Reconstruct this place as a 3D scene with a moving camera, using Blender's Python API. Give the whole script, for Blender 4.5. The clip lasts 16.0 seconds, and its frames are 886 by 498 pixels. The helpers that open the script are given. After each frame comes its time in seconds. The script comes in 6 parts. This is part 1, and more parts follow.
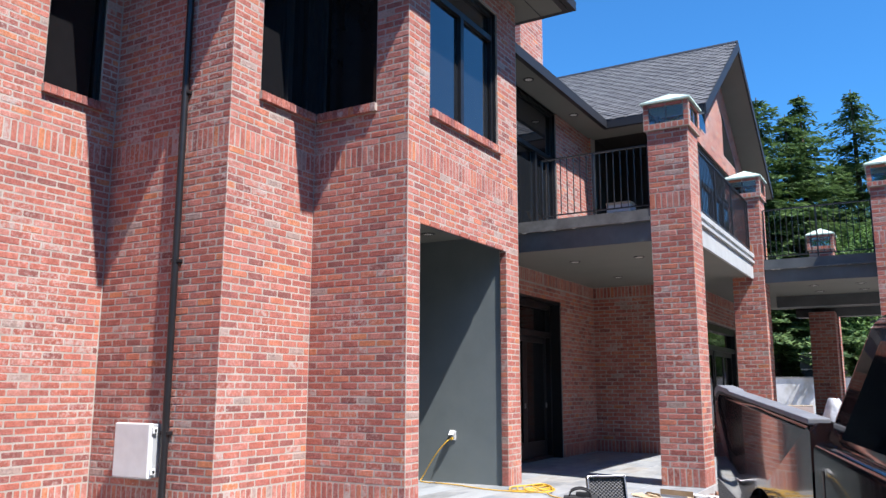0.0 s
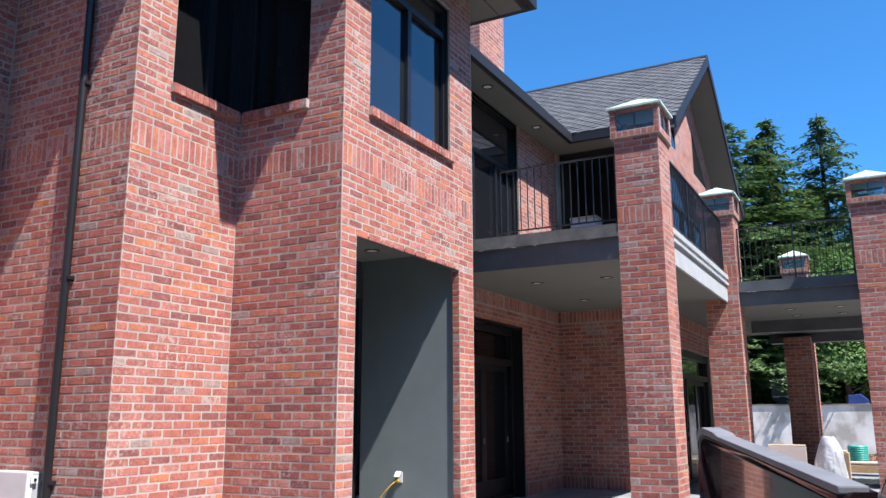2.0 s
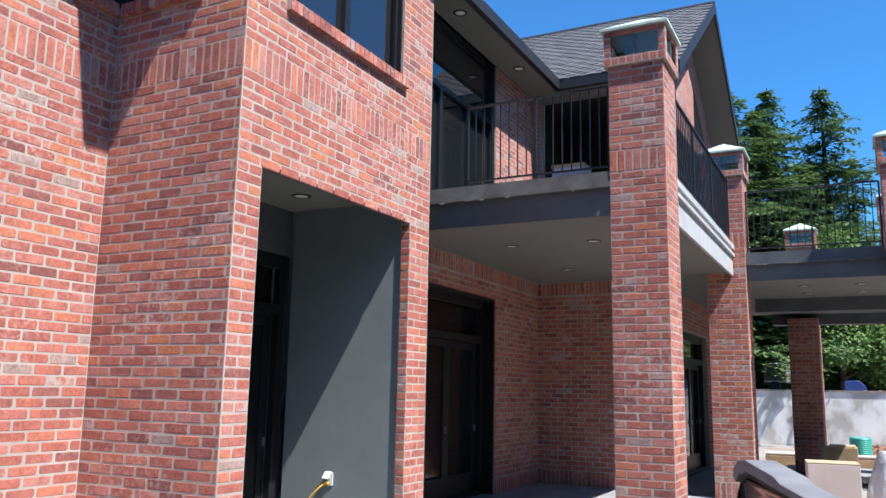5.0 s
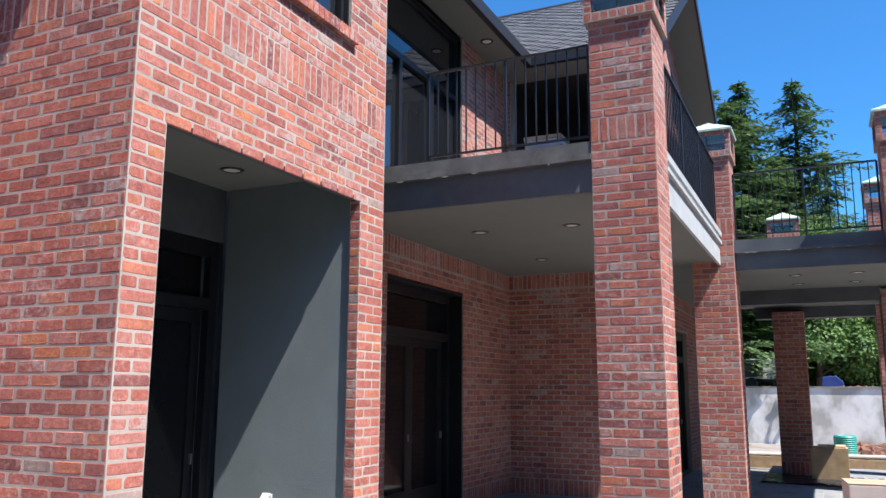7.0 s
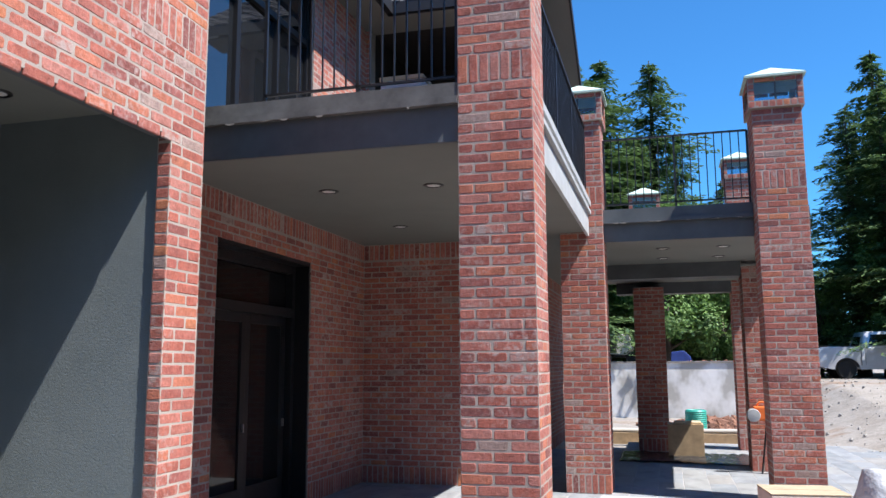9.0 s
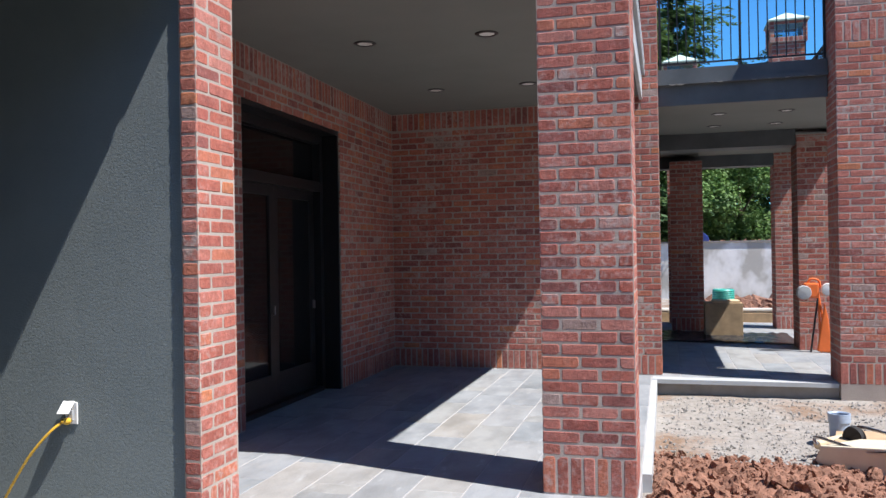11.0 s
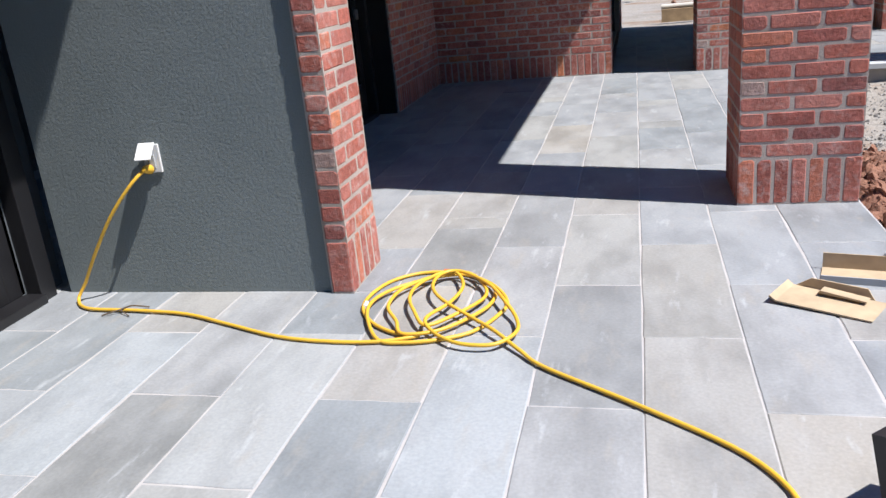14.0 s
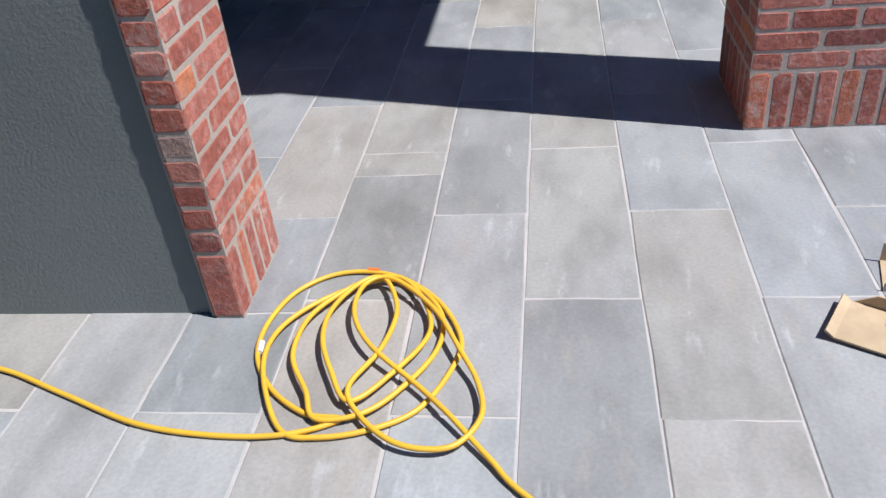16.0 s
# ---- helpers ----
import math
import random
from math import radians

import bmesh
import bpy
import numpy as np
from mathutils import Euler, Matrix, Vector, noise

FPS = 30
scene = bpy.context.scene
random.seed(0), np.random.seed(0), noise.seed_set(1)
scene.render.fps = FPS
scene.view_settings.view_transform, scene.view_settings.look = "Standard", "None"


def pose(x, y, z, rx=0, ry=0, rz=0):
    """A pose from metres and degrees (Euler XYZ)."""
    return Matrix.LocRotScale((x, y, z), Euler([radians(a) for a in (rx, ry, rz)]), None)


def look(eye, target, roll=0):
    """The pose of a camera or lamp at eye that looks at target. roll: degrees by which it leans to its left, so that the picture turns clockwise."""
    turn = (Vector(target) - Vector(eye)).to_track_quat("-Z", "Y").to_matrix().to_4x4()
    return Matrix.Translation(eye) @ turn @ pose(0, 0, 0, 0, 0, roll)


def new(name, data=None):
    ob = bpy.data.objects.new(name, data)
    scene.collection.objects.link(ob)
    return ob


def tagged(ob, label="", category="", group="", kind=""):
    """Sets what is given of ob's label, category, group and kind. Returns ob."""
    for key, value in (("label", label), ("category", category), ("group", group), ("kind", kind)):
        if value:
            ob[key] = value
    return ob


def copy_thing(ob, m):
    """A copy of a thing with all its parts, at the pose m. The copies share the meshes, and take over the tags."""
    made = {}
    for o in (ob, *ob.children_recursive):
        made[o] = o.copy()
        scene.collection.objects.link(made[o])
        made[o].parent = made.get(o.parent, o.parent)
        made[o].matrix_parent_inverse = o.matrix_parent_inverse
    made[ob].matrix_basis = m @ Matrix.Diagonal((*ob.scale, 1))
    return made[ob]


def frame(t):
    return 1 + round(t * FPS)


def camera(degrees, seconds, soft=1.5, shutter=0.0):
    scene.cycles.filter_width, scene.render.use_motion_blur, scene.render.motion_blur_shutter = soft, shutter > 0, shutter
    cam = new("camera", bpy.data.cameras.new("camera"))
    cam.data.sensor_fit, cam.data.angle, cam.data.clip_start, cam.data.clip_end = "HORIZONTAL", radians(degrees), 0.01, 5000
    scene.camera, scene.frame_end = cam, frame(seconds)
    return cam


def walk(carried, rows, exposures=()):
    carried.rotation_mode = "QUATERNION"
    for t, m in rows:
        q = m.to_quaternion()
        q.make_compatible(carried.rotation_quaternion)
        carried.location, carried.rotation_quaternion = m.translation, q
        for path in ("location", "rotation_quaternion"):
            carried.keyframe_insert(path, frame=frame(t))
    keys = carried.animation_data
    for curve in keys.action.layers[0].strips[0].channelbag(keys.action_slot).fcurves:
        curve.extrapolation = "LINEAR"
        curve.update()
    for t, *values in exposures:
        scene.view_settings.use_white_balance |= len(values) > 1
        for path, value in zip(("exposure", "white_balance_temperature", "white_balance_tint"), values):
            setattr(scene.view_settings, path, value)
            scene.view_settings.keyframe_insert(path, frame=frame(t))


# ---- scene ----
cam = camera(57.7, 16.0)
PATH = [
    (0, (-0.098, 0.196, 1.412), (-1.095, 1.895, 1.753), 0.1),
    (0.5, (-0.283, 0.398, 1.466), (-1.178, 2.143, 1.861), -0.1),
    (1, (-0.354, 0.71, 1.473), (-1.267, 2.444, 1.871), -1.2),
    (1.5, (-0.315, 1.073, 1.5), (-1.289, 2.77, 1.917), -0.9),
    (2, (-0.452, 1.462, 1.524), (-1.379, 3.188, 1.929), -0.2),
    (2.5, (-0.54, 1.823, 1.536), (-1.443, 3.566, 1.918), -0.8),
    (3, (-0.581, 2.235, 1.568), (-1.598, 3.904, 1.992), 0.5),
    (3.5, (-0.714, 2.617, 1.562), (-1.709, 4.312, 1.931), 1.2),
    (4, (-0.909, 2.977, 1.621), (-1.826, 4.722, 1.961), 1.4),
    (6.5, (-1.336, 4.539, 1.714), (-2.233, 6.292, 2.064), 0.8),
    (7, (-1.548, 4.817, 1.739), (-2.391, 6.598, 2.083), 0.3),
    (7.5, (-1.711, 5.067, 1.799), (-2.473, 6.885, 2.137), -0.4),
    (8, (-1.749, 5.418, 1.809), (-2.381, 7.286, 2.144), -0.3),
    (10.5, (-2.45, 6.706, 1.74), (-2.949, 8.64, 1.843), -0.9),
    (11, (-2.683, 6.848, 1.694), (-3.214, 8.776, 1.7), -0.9),
    (11.5, (-2.913, 7.061, 1.67), (-3.653, 8.917, 1.578), -1.4),
    (12, (-3.129, 7.192, 1.64), (-3.925, 9.013, 1.416), -0.7),
    (12.5, (-3.439, 7.258, 1.574), (-4.076, 9.136, 1.319), -3.4),
    (13, (-3.714, 7.289, 1.486), (-4.375, 9.13, 1.069), -3.5),
    (13.5, (-3.937, 7.547, 1.473), (-4.531, 9.395, 0.994), -4.1),
    (14, (-4.07, 7.769, 1.426), (-4.543, 9.599, 0.772), -5.7),
    (14.5, (-4.228, 8.139, 1.367), (-4.491, 9.988, 0.653), -4.8),
    (15, (-4.309, 8.393, 1.347), (-4.505, 10.18, 0.471), -4.2),
    (15.5, (-4.3, 8.832, 1.422), (-4.478, 10.579, 0.465), -4.5),
    (16, (-4.331, 9.1, 1.682), (-4.615, 10.73, 0.558), -6.5),
]
walk(cam, [(t, look(eye, target, roll)) for t, eye, target, roll in PATH],
     exposures=[(0, 1.20), (8, 1.16), (10.5, 1.02), (12.5, 0.88), (13.5, 0.93), (14.5, 0.72), (15.5, 0.58), (16, 0.57)])

# ---- sky and sun ----
SUN_DIR = Vector((0.499, -0.138, 0.855)).normalized()      # towards the sun
world = bpy.data.worlds.new("sky")
scene.world = world
world.use_nodes = True
nt = world.node_tree
sky = nt.nodes.new("ShaderNodeTexSky")
sky.sky_type, sky.sun_disc = "NISHITA", False
sky.sun_elevation = math.asin(SUN_DIR.z)
sky.sun_rotation = math.atan2(SUN_DIR.x, SUN_DIR.y)
sky.air_density, sky.dust_density, sky.ozone_density = 1.0, 0.0, 3.0
tint = nt.nodes.new("ShaderNodeMix")
tint.data_type, tint.blend_type = "RGBA", "MULTIPLY"
tint.inputs[0].default_value, tint.inputs[7].default_value = 1.0, (0.50, 1.25, 1.85, 1)
nt.links.new(sky.outputs[0], tint.inputs[6])
nt.links.new(tint.outputs[2], nt.nodes["Background"].inputs[0])
nt.nodes["Background"].inputs[1].default_value = 0.055
sun = new("sun", bpy.data.lights.new("sun", "SUN"))
sun.data.energy, sun.data.angle, sun.data.color = 4.8, radians(0.53), (1.0, 0.955, 0.925)
sun.matrix_world = look(SUN_DIR * 60, (0, 0, 0))

# ---- materials ----


def node_mat(name):
    m = bpy.data.materials.new(name)
    m.use_nodes = True
    t = m.node_tree
    return m, t, t.nodes["Principled BSDF"]


def texture(t, kind, scale, detail=4.0, coords="Object", stretch=None, w=None):
    co = t.nodes.new("ShaderNodeTexCoord")
    mp = t.nodes.new("ShaderNodeMapping")
    if coords == "Piece":       # the place in the world, shifted for every piece
        g, r = t.nodes.new("ShaderNodeNewGeometry"), island_random(t)
        far, add = t.nodes.new("ShaderNodeVectorMath"), t.nodes.new("ShaderNodeVectorMath")
        far.operation, far.inputs[1].default_value = "MULTIPLY", (53.0, 91.0, 37.0)
        t.links.new(r, far.inputs[0])
        t.links.new(g.outputs["Position"], add.inputs[0])
        t.links.new(far.outputs[0], add.inputs[1])
        t.links.new(add.outputs[0], mp.inputs[0])
    elif coords == "World":
        t.links.new(t.nodes.new("ShaderNodeNewGeometry").outputs["Position"], mp.inputs[0])
    else:
        t.links.new(co.outputs[coords], mp.inputs[0])
    if stretch:
        mp.inputs["Scale"].default_value = stretch
    n = t.nodes.new("ShaderNodeTex" + kind)
    n.inputs["Scale"].default_value = scale
    if kind == "Noise":
        n.inputs["Detail"].default_value = detail
        n.inputs["Roughness"].default_value = 0.6
    t.links.new(mp.outputs[0], n.inputs["Vector"])
    return n


def ramp(t, src, stops):
    r = t.nodes.new("ShaderNodeValToRGB")
    els = r.color_ramp.elements
    while len(els) < len(stops):
        els.new(0.5)
    for e, (p, c) in zip(els, stops):
        e.position = p
        e.color = (*c, 1) if len(c) == 3 else (c[0],) * 3 + (1,)
    t.links.new(src, r.inputs[0])
    return r.outputs[0]


def mix(t, mode, fac, a, b):
    n = t.nodes.new("ShaderNodeMix")
    n.data_type, n.blend_type = "RGBA", mode
    for socket, v in ((n.inputs[0], fac), (n.inputs[6], a), (n.inputs[7], b)):
        if hasattr(v, "links"):
            t.links.new(v, socket)
        elif isinstance(v, (int, float)):
            socket.default_value = v
        else:
            socket.default_value = (*v, 1)
    return n.outputs[2]


def bump(t, bsdf, src, strength, distance=0.01):
    b = t.nodes.new("ShaderNodeBump")
    b.inputs["Strength"].default_value, b.inputs["Distance"].default_value = strength, distance
    t.links.new(src, b.inputs["Height"])
    t.links.new(b.outputs[0], bsdf.inputs["Normal"])


def island_random(t):
    """A value of its own for every piece, be it an object or an island of a joined mesh."""
    a, b = t.nodes.new("ShaderNodeObjectInfo"), t.nodes.new("ShaderNodeNewGeometry")
    s, f = t.nodes.new("ShaderNodeMath"), t.nodes.new("ShaderNodeMath")
    t.links.new(a.outputs["Random"], s.inputs[0])
    t.links.new(b.outputs["Random Per Island"], s.inputs[1])
    f.operation = "FRACT"
    t.links.new(s.outputs[0], f.inputs[0])
    return f.outputs[0]


def plain(name, color, rough=0.6, metal=0.0, vary=0.15, scale=6.0, bumps=0.15, bump_scale=60.0, distance=0.002):
    """A painted or cast surface with soft blotches and a fine grain."""
    m, t, b = node_mat(name)
    n = texture(t, "Noise", scale, 6)
    lo = tuple(c * (1 - vary) for c in color)
    hi = tuple(min(1, c * (1 + vary)) for c in color)
    t.links.new(ramp(t, n.outputs[0], [(0.3, lo), (0.7, hi)]), b.inputs["Base Color"])
    b.inputs["Roughness"].default_value, b.inputs["Metallic"].default_value = rough, metal
    if bumps:
        bump(t, b, texture(t, "Noise", bump_scale, 3).outputs[0], bumps, distance)
    return m


def make_brick():
    m, t, b = node_mat("brick")
    r = island_random(t)
    base = ramp(t, r, [(0.0, (0.250, 0.084, 0.072)), (0.05, (0.400, 0.119, 0.085)), (0.22, (0.442, 0.156, 0.120)), (0.34, (0.348, 0.104, 0.081)), (0.44, (0.426, 0.138, 0.100)),
                       (0.54, (0.307, 0.100, 0.085)), (0.59, (0.473, 0.158, 0.097)), (0.70, (0.390, 0.128, 0.099)), (0.80, (0.447, 0.179, 0.143)), (0.88, (0.359, 0.107, 0.078)), (0.95, (0.499, 0.175, 0.085)), (0.98, (0.354, 0.246, 0.216))])
    t.nodes[-1].color_ramp.interpolation = "CONSTANT"
    grain = texture(t, "Noise", 42, 7, "Piece")
    stain = texture(t, "Noise", 6, 6, "Piece")
    scum = texture(t, "Noise", 1.1, 6, "World")
    flecks = texture(t, "Noise", 24, 8, "Piece")
    c = mix(t, "MULTIPLY", 0.9, base, ramp(t, grain.outputs[0], [(0.3, (0.70,)), (0.72, (1.24,))]))
    c = mix(t, "MULTIPLY", 0.9, c, ramp(t, stain.outputs[0], [(0.3, (0.72,)), (0.7, (1.18,))]))
    mott = texture(t, "Noise", 15, 7, "Piece")
    c = mix(t, "MIX", ramp(t, mott.outputs[0], [(0.55, (0.0,)), (0.72, (0.36,))]), c, (0.114, 0.050, 0.049))
    lime = mix(t, "MULTIPLY", 1.0, ramp(t, flecks.outputs[0], [(0.48, (0.0,)), (0.66, (1.0,))]), ramp(t, scum.outputs[0], [(0.46, (0.08,)), (0.66, (0.75,))]))
    c = mix(t, "MIX", lime, c, (0.471, 0.405, 0.378))
    pale = ramp(t, r, [(0.0, (0.0,)), (0.07, (0.0,)), (0.075, (0.8,)), (0.105, (0.8,)), (0.11, (0.0,))])
    c = mix(t, "MIX", mix(t, "MULTIPLY", 1.0, pale, ramp(t, mott.outputs[0], [(0.42, (0.1,)), (0.58, (1.0,))])), c, (0.418, 0.356, 0.328))
    t.links.new(c, b.inputs["Base Color"])
    b.inputs["Roughness"].default_value = 0.82
    bump(t, b, texture(t, "Noise", 60, 8, "Piece").outputs[0], 0.8, 0.006)
    return m


def make_mortar():
    m, t, b = node_mat("mortar")
    n, g = texture(t, "Noise", 2.2, 6), texture(t, "Noise", 120, 4)
    c = ramp(t, n.outputs[0], [(0.3, (0.304, 0.259, 0.230)), (0.7, (0.448, 0.392, 0.348))])
    t.links.new(mix(t, "MULTIPLY", 0.6, c, ramp(t, g.outputs[0], [(0.3, (0.8,)), (0.7, (1.15,))])), b.inputs["Base Color"])
    b.inputs["Roughness"].default_value = 0.95
    bump(t, b, g.outputs[0], 0.5, 0.004)
    return m


def make_flag(name="bluestone", hue=None):
    m, t, b = node_mat(name)
    r = island_random(t)
    base = ramp(t, r, [(0.0, (0.220, 0.242, 0.260)), (0.22, (0.258, 0.277, 0.296)), (0.42, (0.277, 0.285, 0.284)),
                       (0.6, (0.251, 0.269, 0.288)), (0.80, (0.285, 0.282, 0.274)), (0.88, (0.274, 0.285, 0.296)), (1.0, (0.198, 0.218, 0.240))])
    for e in t.nodes:
        if e.type == "VALTORGB":
            e.color_ramp.interpolation = "CONSTANT"
    if hue:
        base = mix(t, "MIX", 0.55, base, hue)
    cloud = texture(t, "Noise", 2.4, 8, "Piece", stretch=(1.6, 0.8, 1))
    dark = texture(t, "Noise", 1.9, 9, "Piece", stretch=(1.9, 0.9, 3))
    vein = texture(t, "Noise", 6, 9, "Piece", stretch=(1.8, 0.6, 1))
    smear = texture(t, "Noise", 4.5, 7, "Piece", stretch=(2.6, 0.7, 2))
    fine = texture(t, "Noise", 70, 5)
    c = mix(t, "MIX", ramp(t, cloud.outputs[0], [(0.48, (0.0,)), (0.72, (0.40,))]), base, (0.357, 0.374, 0.392))
    c = mix(t, "MULTIPLY", 1.0, c, ramp(t, dark.outputs[0], [(0.32, (0.74,)), (0.56, (1.04,))]))
    c = mix(t, "MIX", ramp(t, vein.outputs[0], [(0.58, (0.0,)), (0.70, (0.35,))]), c, (0.304, 0.285, 0.256))
    c = mix(t, "MIX", ramp(t, smear.outputs[0], [(0.62, (0.0,)), (0.74, (0.55,))]), c, (0.441, 0.468, 0.496))
    c = mix(t, "MULTIPLY", 0.6, c, ramp(t, fine.outputs[0], [(0.3, (0.82,)), (0.7, (1.12,))]))
    t.links.new(c, b.inputs["Base Color"])
    b.inputs["Roughness"].default_value = 0.62
    bump(t, b, texture(t, "Noise", 14, 9, "Piece", stretch=(1, 0.6, 1)).outputs[0], 0.4, 0.008)
    return m


def make_stucco():
    m, t, b = node_mat("stucco")
    n, g = texture(t, "Noise", 1.7, 6), texture(t, "Noise", 85, 6)
    c = ramp(t, n.outputs[0], [(0.3, (0.148, 0.176, 0.181)), (0.7, (0.180, 0.208, 0.211))])
    t.links.new(c, b.inputs["Base Color"])
    b.inputs["Roughness"].default_value = 0.9
    bump(t, b, g.outputs[0], 0.5, 0.005)
    return m


def make_glass(name, tint=(0.62, 0.7, 0.75)):
    m, t, b = node_mat(name)
    b.inputs["Base Color"].default_value = (*tint, 1)
    b.inputs["Roughness"].default_value = 0.02
    b.inputs["Transmission Weight"].default_value = 1.0
    b.inputs["IOR"].default_value = 1.5
    return m


def make_roof():
    m, t, b = node_mat("shingle")
    r = island_random(t)
    base = ramp(t, r, [(0.0, (0.064, 0.068, 0.078)), (0.5, (0.089, 0.093, 0.104)), (1.0, (0.119, 0.123, 0.132))])
    c = mix(t, "MULTIPLY", 0.6, base, ramp(t, texture(t, "Noise", 30, 4).outputs[0], [(0.3, (0.7,)), (0.7, (1.3,))]))
    t.links.new(c, b.inputs["Base Color"])
    b.inputs["Roughness"].default_value = 0.9
    return m


def make_ground():
    m, t, b = node_mat("soil")
    n, g, q = texture(t, "Noise", 0.55, 6), texture(t, "Noise", 14, 8), texture(t, "Noise", 3.1, 6)
    c = ramp(t, n.outputs[0], [(0.38, (0.234, 0.211, 0.186)), (0.5, (0.289, 0.269, 0.245)), (0.62, (0.211, 0.140, 0.095))])
    c = mix(t, "MULTIPLY", 0.8, c, ramp(t, g.outputs[0], [(0.3, (0.65,)), (0.7, (1.25,))]))
    c = mix(t, "MIX", ramp(t, q.outputs[0], [(0.5, (0.0,)), (0.65, (0.5,))]), c, (0.312, 0.292, 0.269))
    t.links.new(c, b.inputs["Base Color"])
    # darkened away from the terraces to cut bounced light; pale dust and stone nearby
    geo, sep = t.nodes.new("ShaderNodeNewGeometry"), t.nodes.new("ShaderNodeSeparateXYZ")
    t.links.new(geo.outputs["Position"], sep.inputs[0])
    near = t.nodes.new("ShaderNodeMapRange")
    near.inputs[1].default_value, near.inputs[2].default_value, near.inputs[3].default_value, near.inputs[4].default_value = 9.5, 12.0, 1.0, 0.0
    t.links.new(sep.outputs["Y"], near.inputs[0])
    c = mix(t, "MIX", near.outputs[0], c, mix(t, "MULTIPLY", 1.0, c, (0.34, 0.29, 0.26)))
    t.links.new(c, b.inputs["Base Color"])
    b.inputs["Roughness"].default_value = 0.95
    bump(t, b, g.outputs[0], 0.8, 0.03)
    return m


def make_leaf(name, a, c):
    m, t, b = node_mat(name)
    r = island_random(t)
    t.links.new(ramp(t, r, [(0.0, a), (1.0, c)]), b.inputs["Base Color"])
    b.inputs["Roughness"].default_value = 0.65
    tr = t.nodes.new("ShaderNodeBsdfTranslucent")
    t.links.new(ramp(t, r, [(0.0, a), (1.0, c)]), tr.inputs[0])
    sh = t.nodes.new("ShaderNodeMixShader")
    sh.inputs[0].default_value = 0.3
    t.links.new(b.outputs[0], sh.inputs[1])
    t.links.new(tr.outputs[0], sh.inputs[2])
    t.links.new(sh.outputs[0], t.nodes["Material Output"].inputs[0])
    return m


BRICK, MORTAR, FLAG, STUCCO, ROOF, SOIL = make_brick(), make_mortar(), make_flag(), make_stucco(), make_roof(), make_ground()
FLAG_DARK, FLAG_TAN, FLAG_PALE = make_flag("dark_bluestone", (0.179, 0.191, 0.200)), make_flag("tan_bluestone", (0.304, 0.290, 0.264)), make_flag("pale_bluestone", (0.319, 0.351, 0.376))
GROUT = plain("grout", (0.377, 0.365, 0.365), 0.95, vary=0.15, scale=5, bumps=0.4)
GLASS = make_glass("glass")
DARK_GLASS = plain("dark_glass", (0.012, 0.014, 0.017), 0.03, vary=0.1, bumps=0)
DARK_GLASS.node_tree.nodes["Principled BSDF"].inputs["IOR"].default_value = 2.0
BLACK = plain("black_frame", (0.012, 0.012, 0.014), 0.38, vary=0.2, bumps=0.05)
RAIL = plain("black_rail", (0.015, 0.015, 0.017), 0.4, vary=0.2, bumps=0.1)
GREY = plain("grey_paint", (0.084, 0.096, 0.104), 0.6, vary=0.25, scale=2, bumps=0.2)
CEIL = plain("soffit_paint", (0.172, 0.176, 0.160), 0.8, vary=0.05, scale=1.5, bumps=0.1)
COPING = plain("coping", (0.104, 0.104, 0.104), 0.85, vary=0.5, scale=3, bumps=0.4, bump_scale=25)
TRIM = plain("light_trim", (0.416, 0.440, 0.456), 0.6, vary=0.1, scale=4, bumps=0.1)
CONCRETE = plain("concrete", (0.50, 0.485, 0.45), 0.9, vary=0.30, scale=0.55, bumps=0.4, bump_scale=20)


def make_blotchy():
    m, t, b = node_mat("blotchy_concrete")
    n, q, g = texture(t, "Noise", 1.0, 3, stretch=(1, 1, 0.75)), texture(t, "Noise", 0.3, 2), texture(t, "Noise", 9, 6)
    c = ramp(t, n.outputs[0], [(0.42, (0.52, 0.50, 0.46)), (0.47, (0.66, 0.645, 0.61)), (0.53, (0.80, 0.79, 0.77)), (0.60, (0.88, 0.87, 0.85))])
    c = mix(t, "MULTIPLY", 0.7, c, ramp(t, q.outputs[0], [(0.4, (0.8,)), (0.6, (1.1,))]))
    t.links.new(mix(t, "MULTIPLY", 0.12, c, g.outputs[0]), b.inputs["Base Color"])
    b.inputs["Roughness"].default_value = 0.95
    return m


BLOTCHY = make_blotchy()
FOOTING = plain("footing_concrete", (0.264, 0.248, 0.232), 0.95, vary=0.25, scale=3, bumps=0.5)
PATINA = plain("patina_copper", (0.450, 0.594, 0.540), 0.6, vary=0.2, scale=7, bumps=0.1)
GUTTER = plain("dark_gutter", (0.012, 0.013, 0.017), 0.55, vary=0.1, bumps=0)
LAMP_TRIM = plain("dark_lamp_trim", (0.02, 0.02, 0.02), 0.4, vary=0.1, bumps=0)
LAMP_LENS = plain("lamp_lens", (0.75, 0.74, 0.70), 0.35, vary=0.05, bumps=0)
YELLOW = plain("yellow_cord", (0.656, 0.385, 0.037), 0.45, vary=0.08, scale=8, bumps=0)
WHITE = plain("white_plastic", (0.637, 0.646, 0.654), 0.4, vary=0.06, bumps=0)
LIGHT_GREY = plain("grey_plastic", (0.360, 0.376, 0.392), 0.5, vary=0.05, bumps=0)
CARD = plain("cardboard", (0.410, 0.320, 0.213), 0.9, vary=0.15, scale=9, bumps=0.3)
PLY = plain("plywood", (0.40, 0.29, 0.175), 0.75, vary=0.25, scale=5, bumps=0.2)
PLASTIC = plain("black_plastic", (0.02, 0.02, 0.022), 0.45, vary=0.2, bumps=0.2)
FOAM = plain("grey_foam", (0.10, 0.10, 0.105), 0.95, vary=0.2, bumps=0.5)
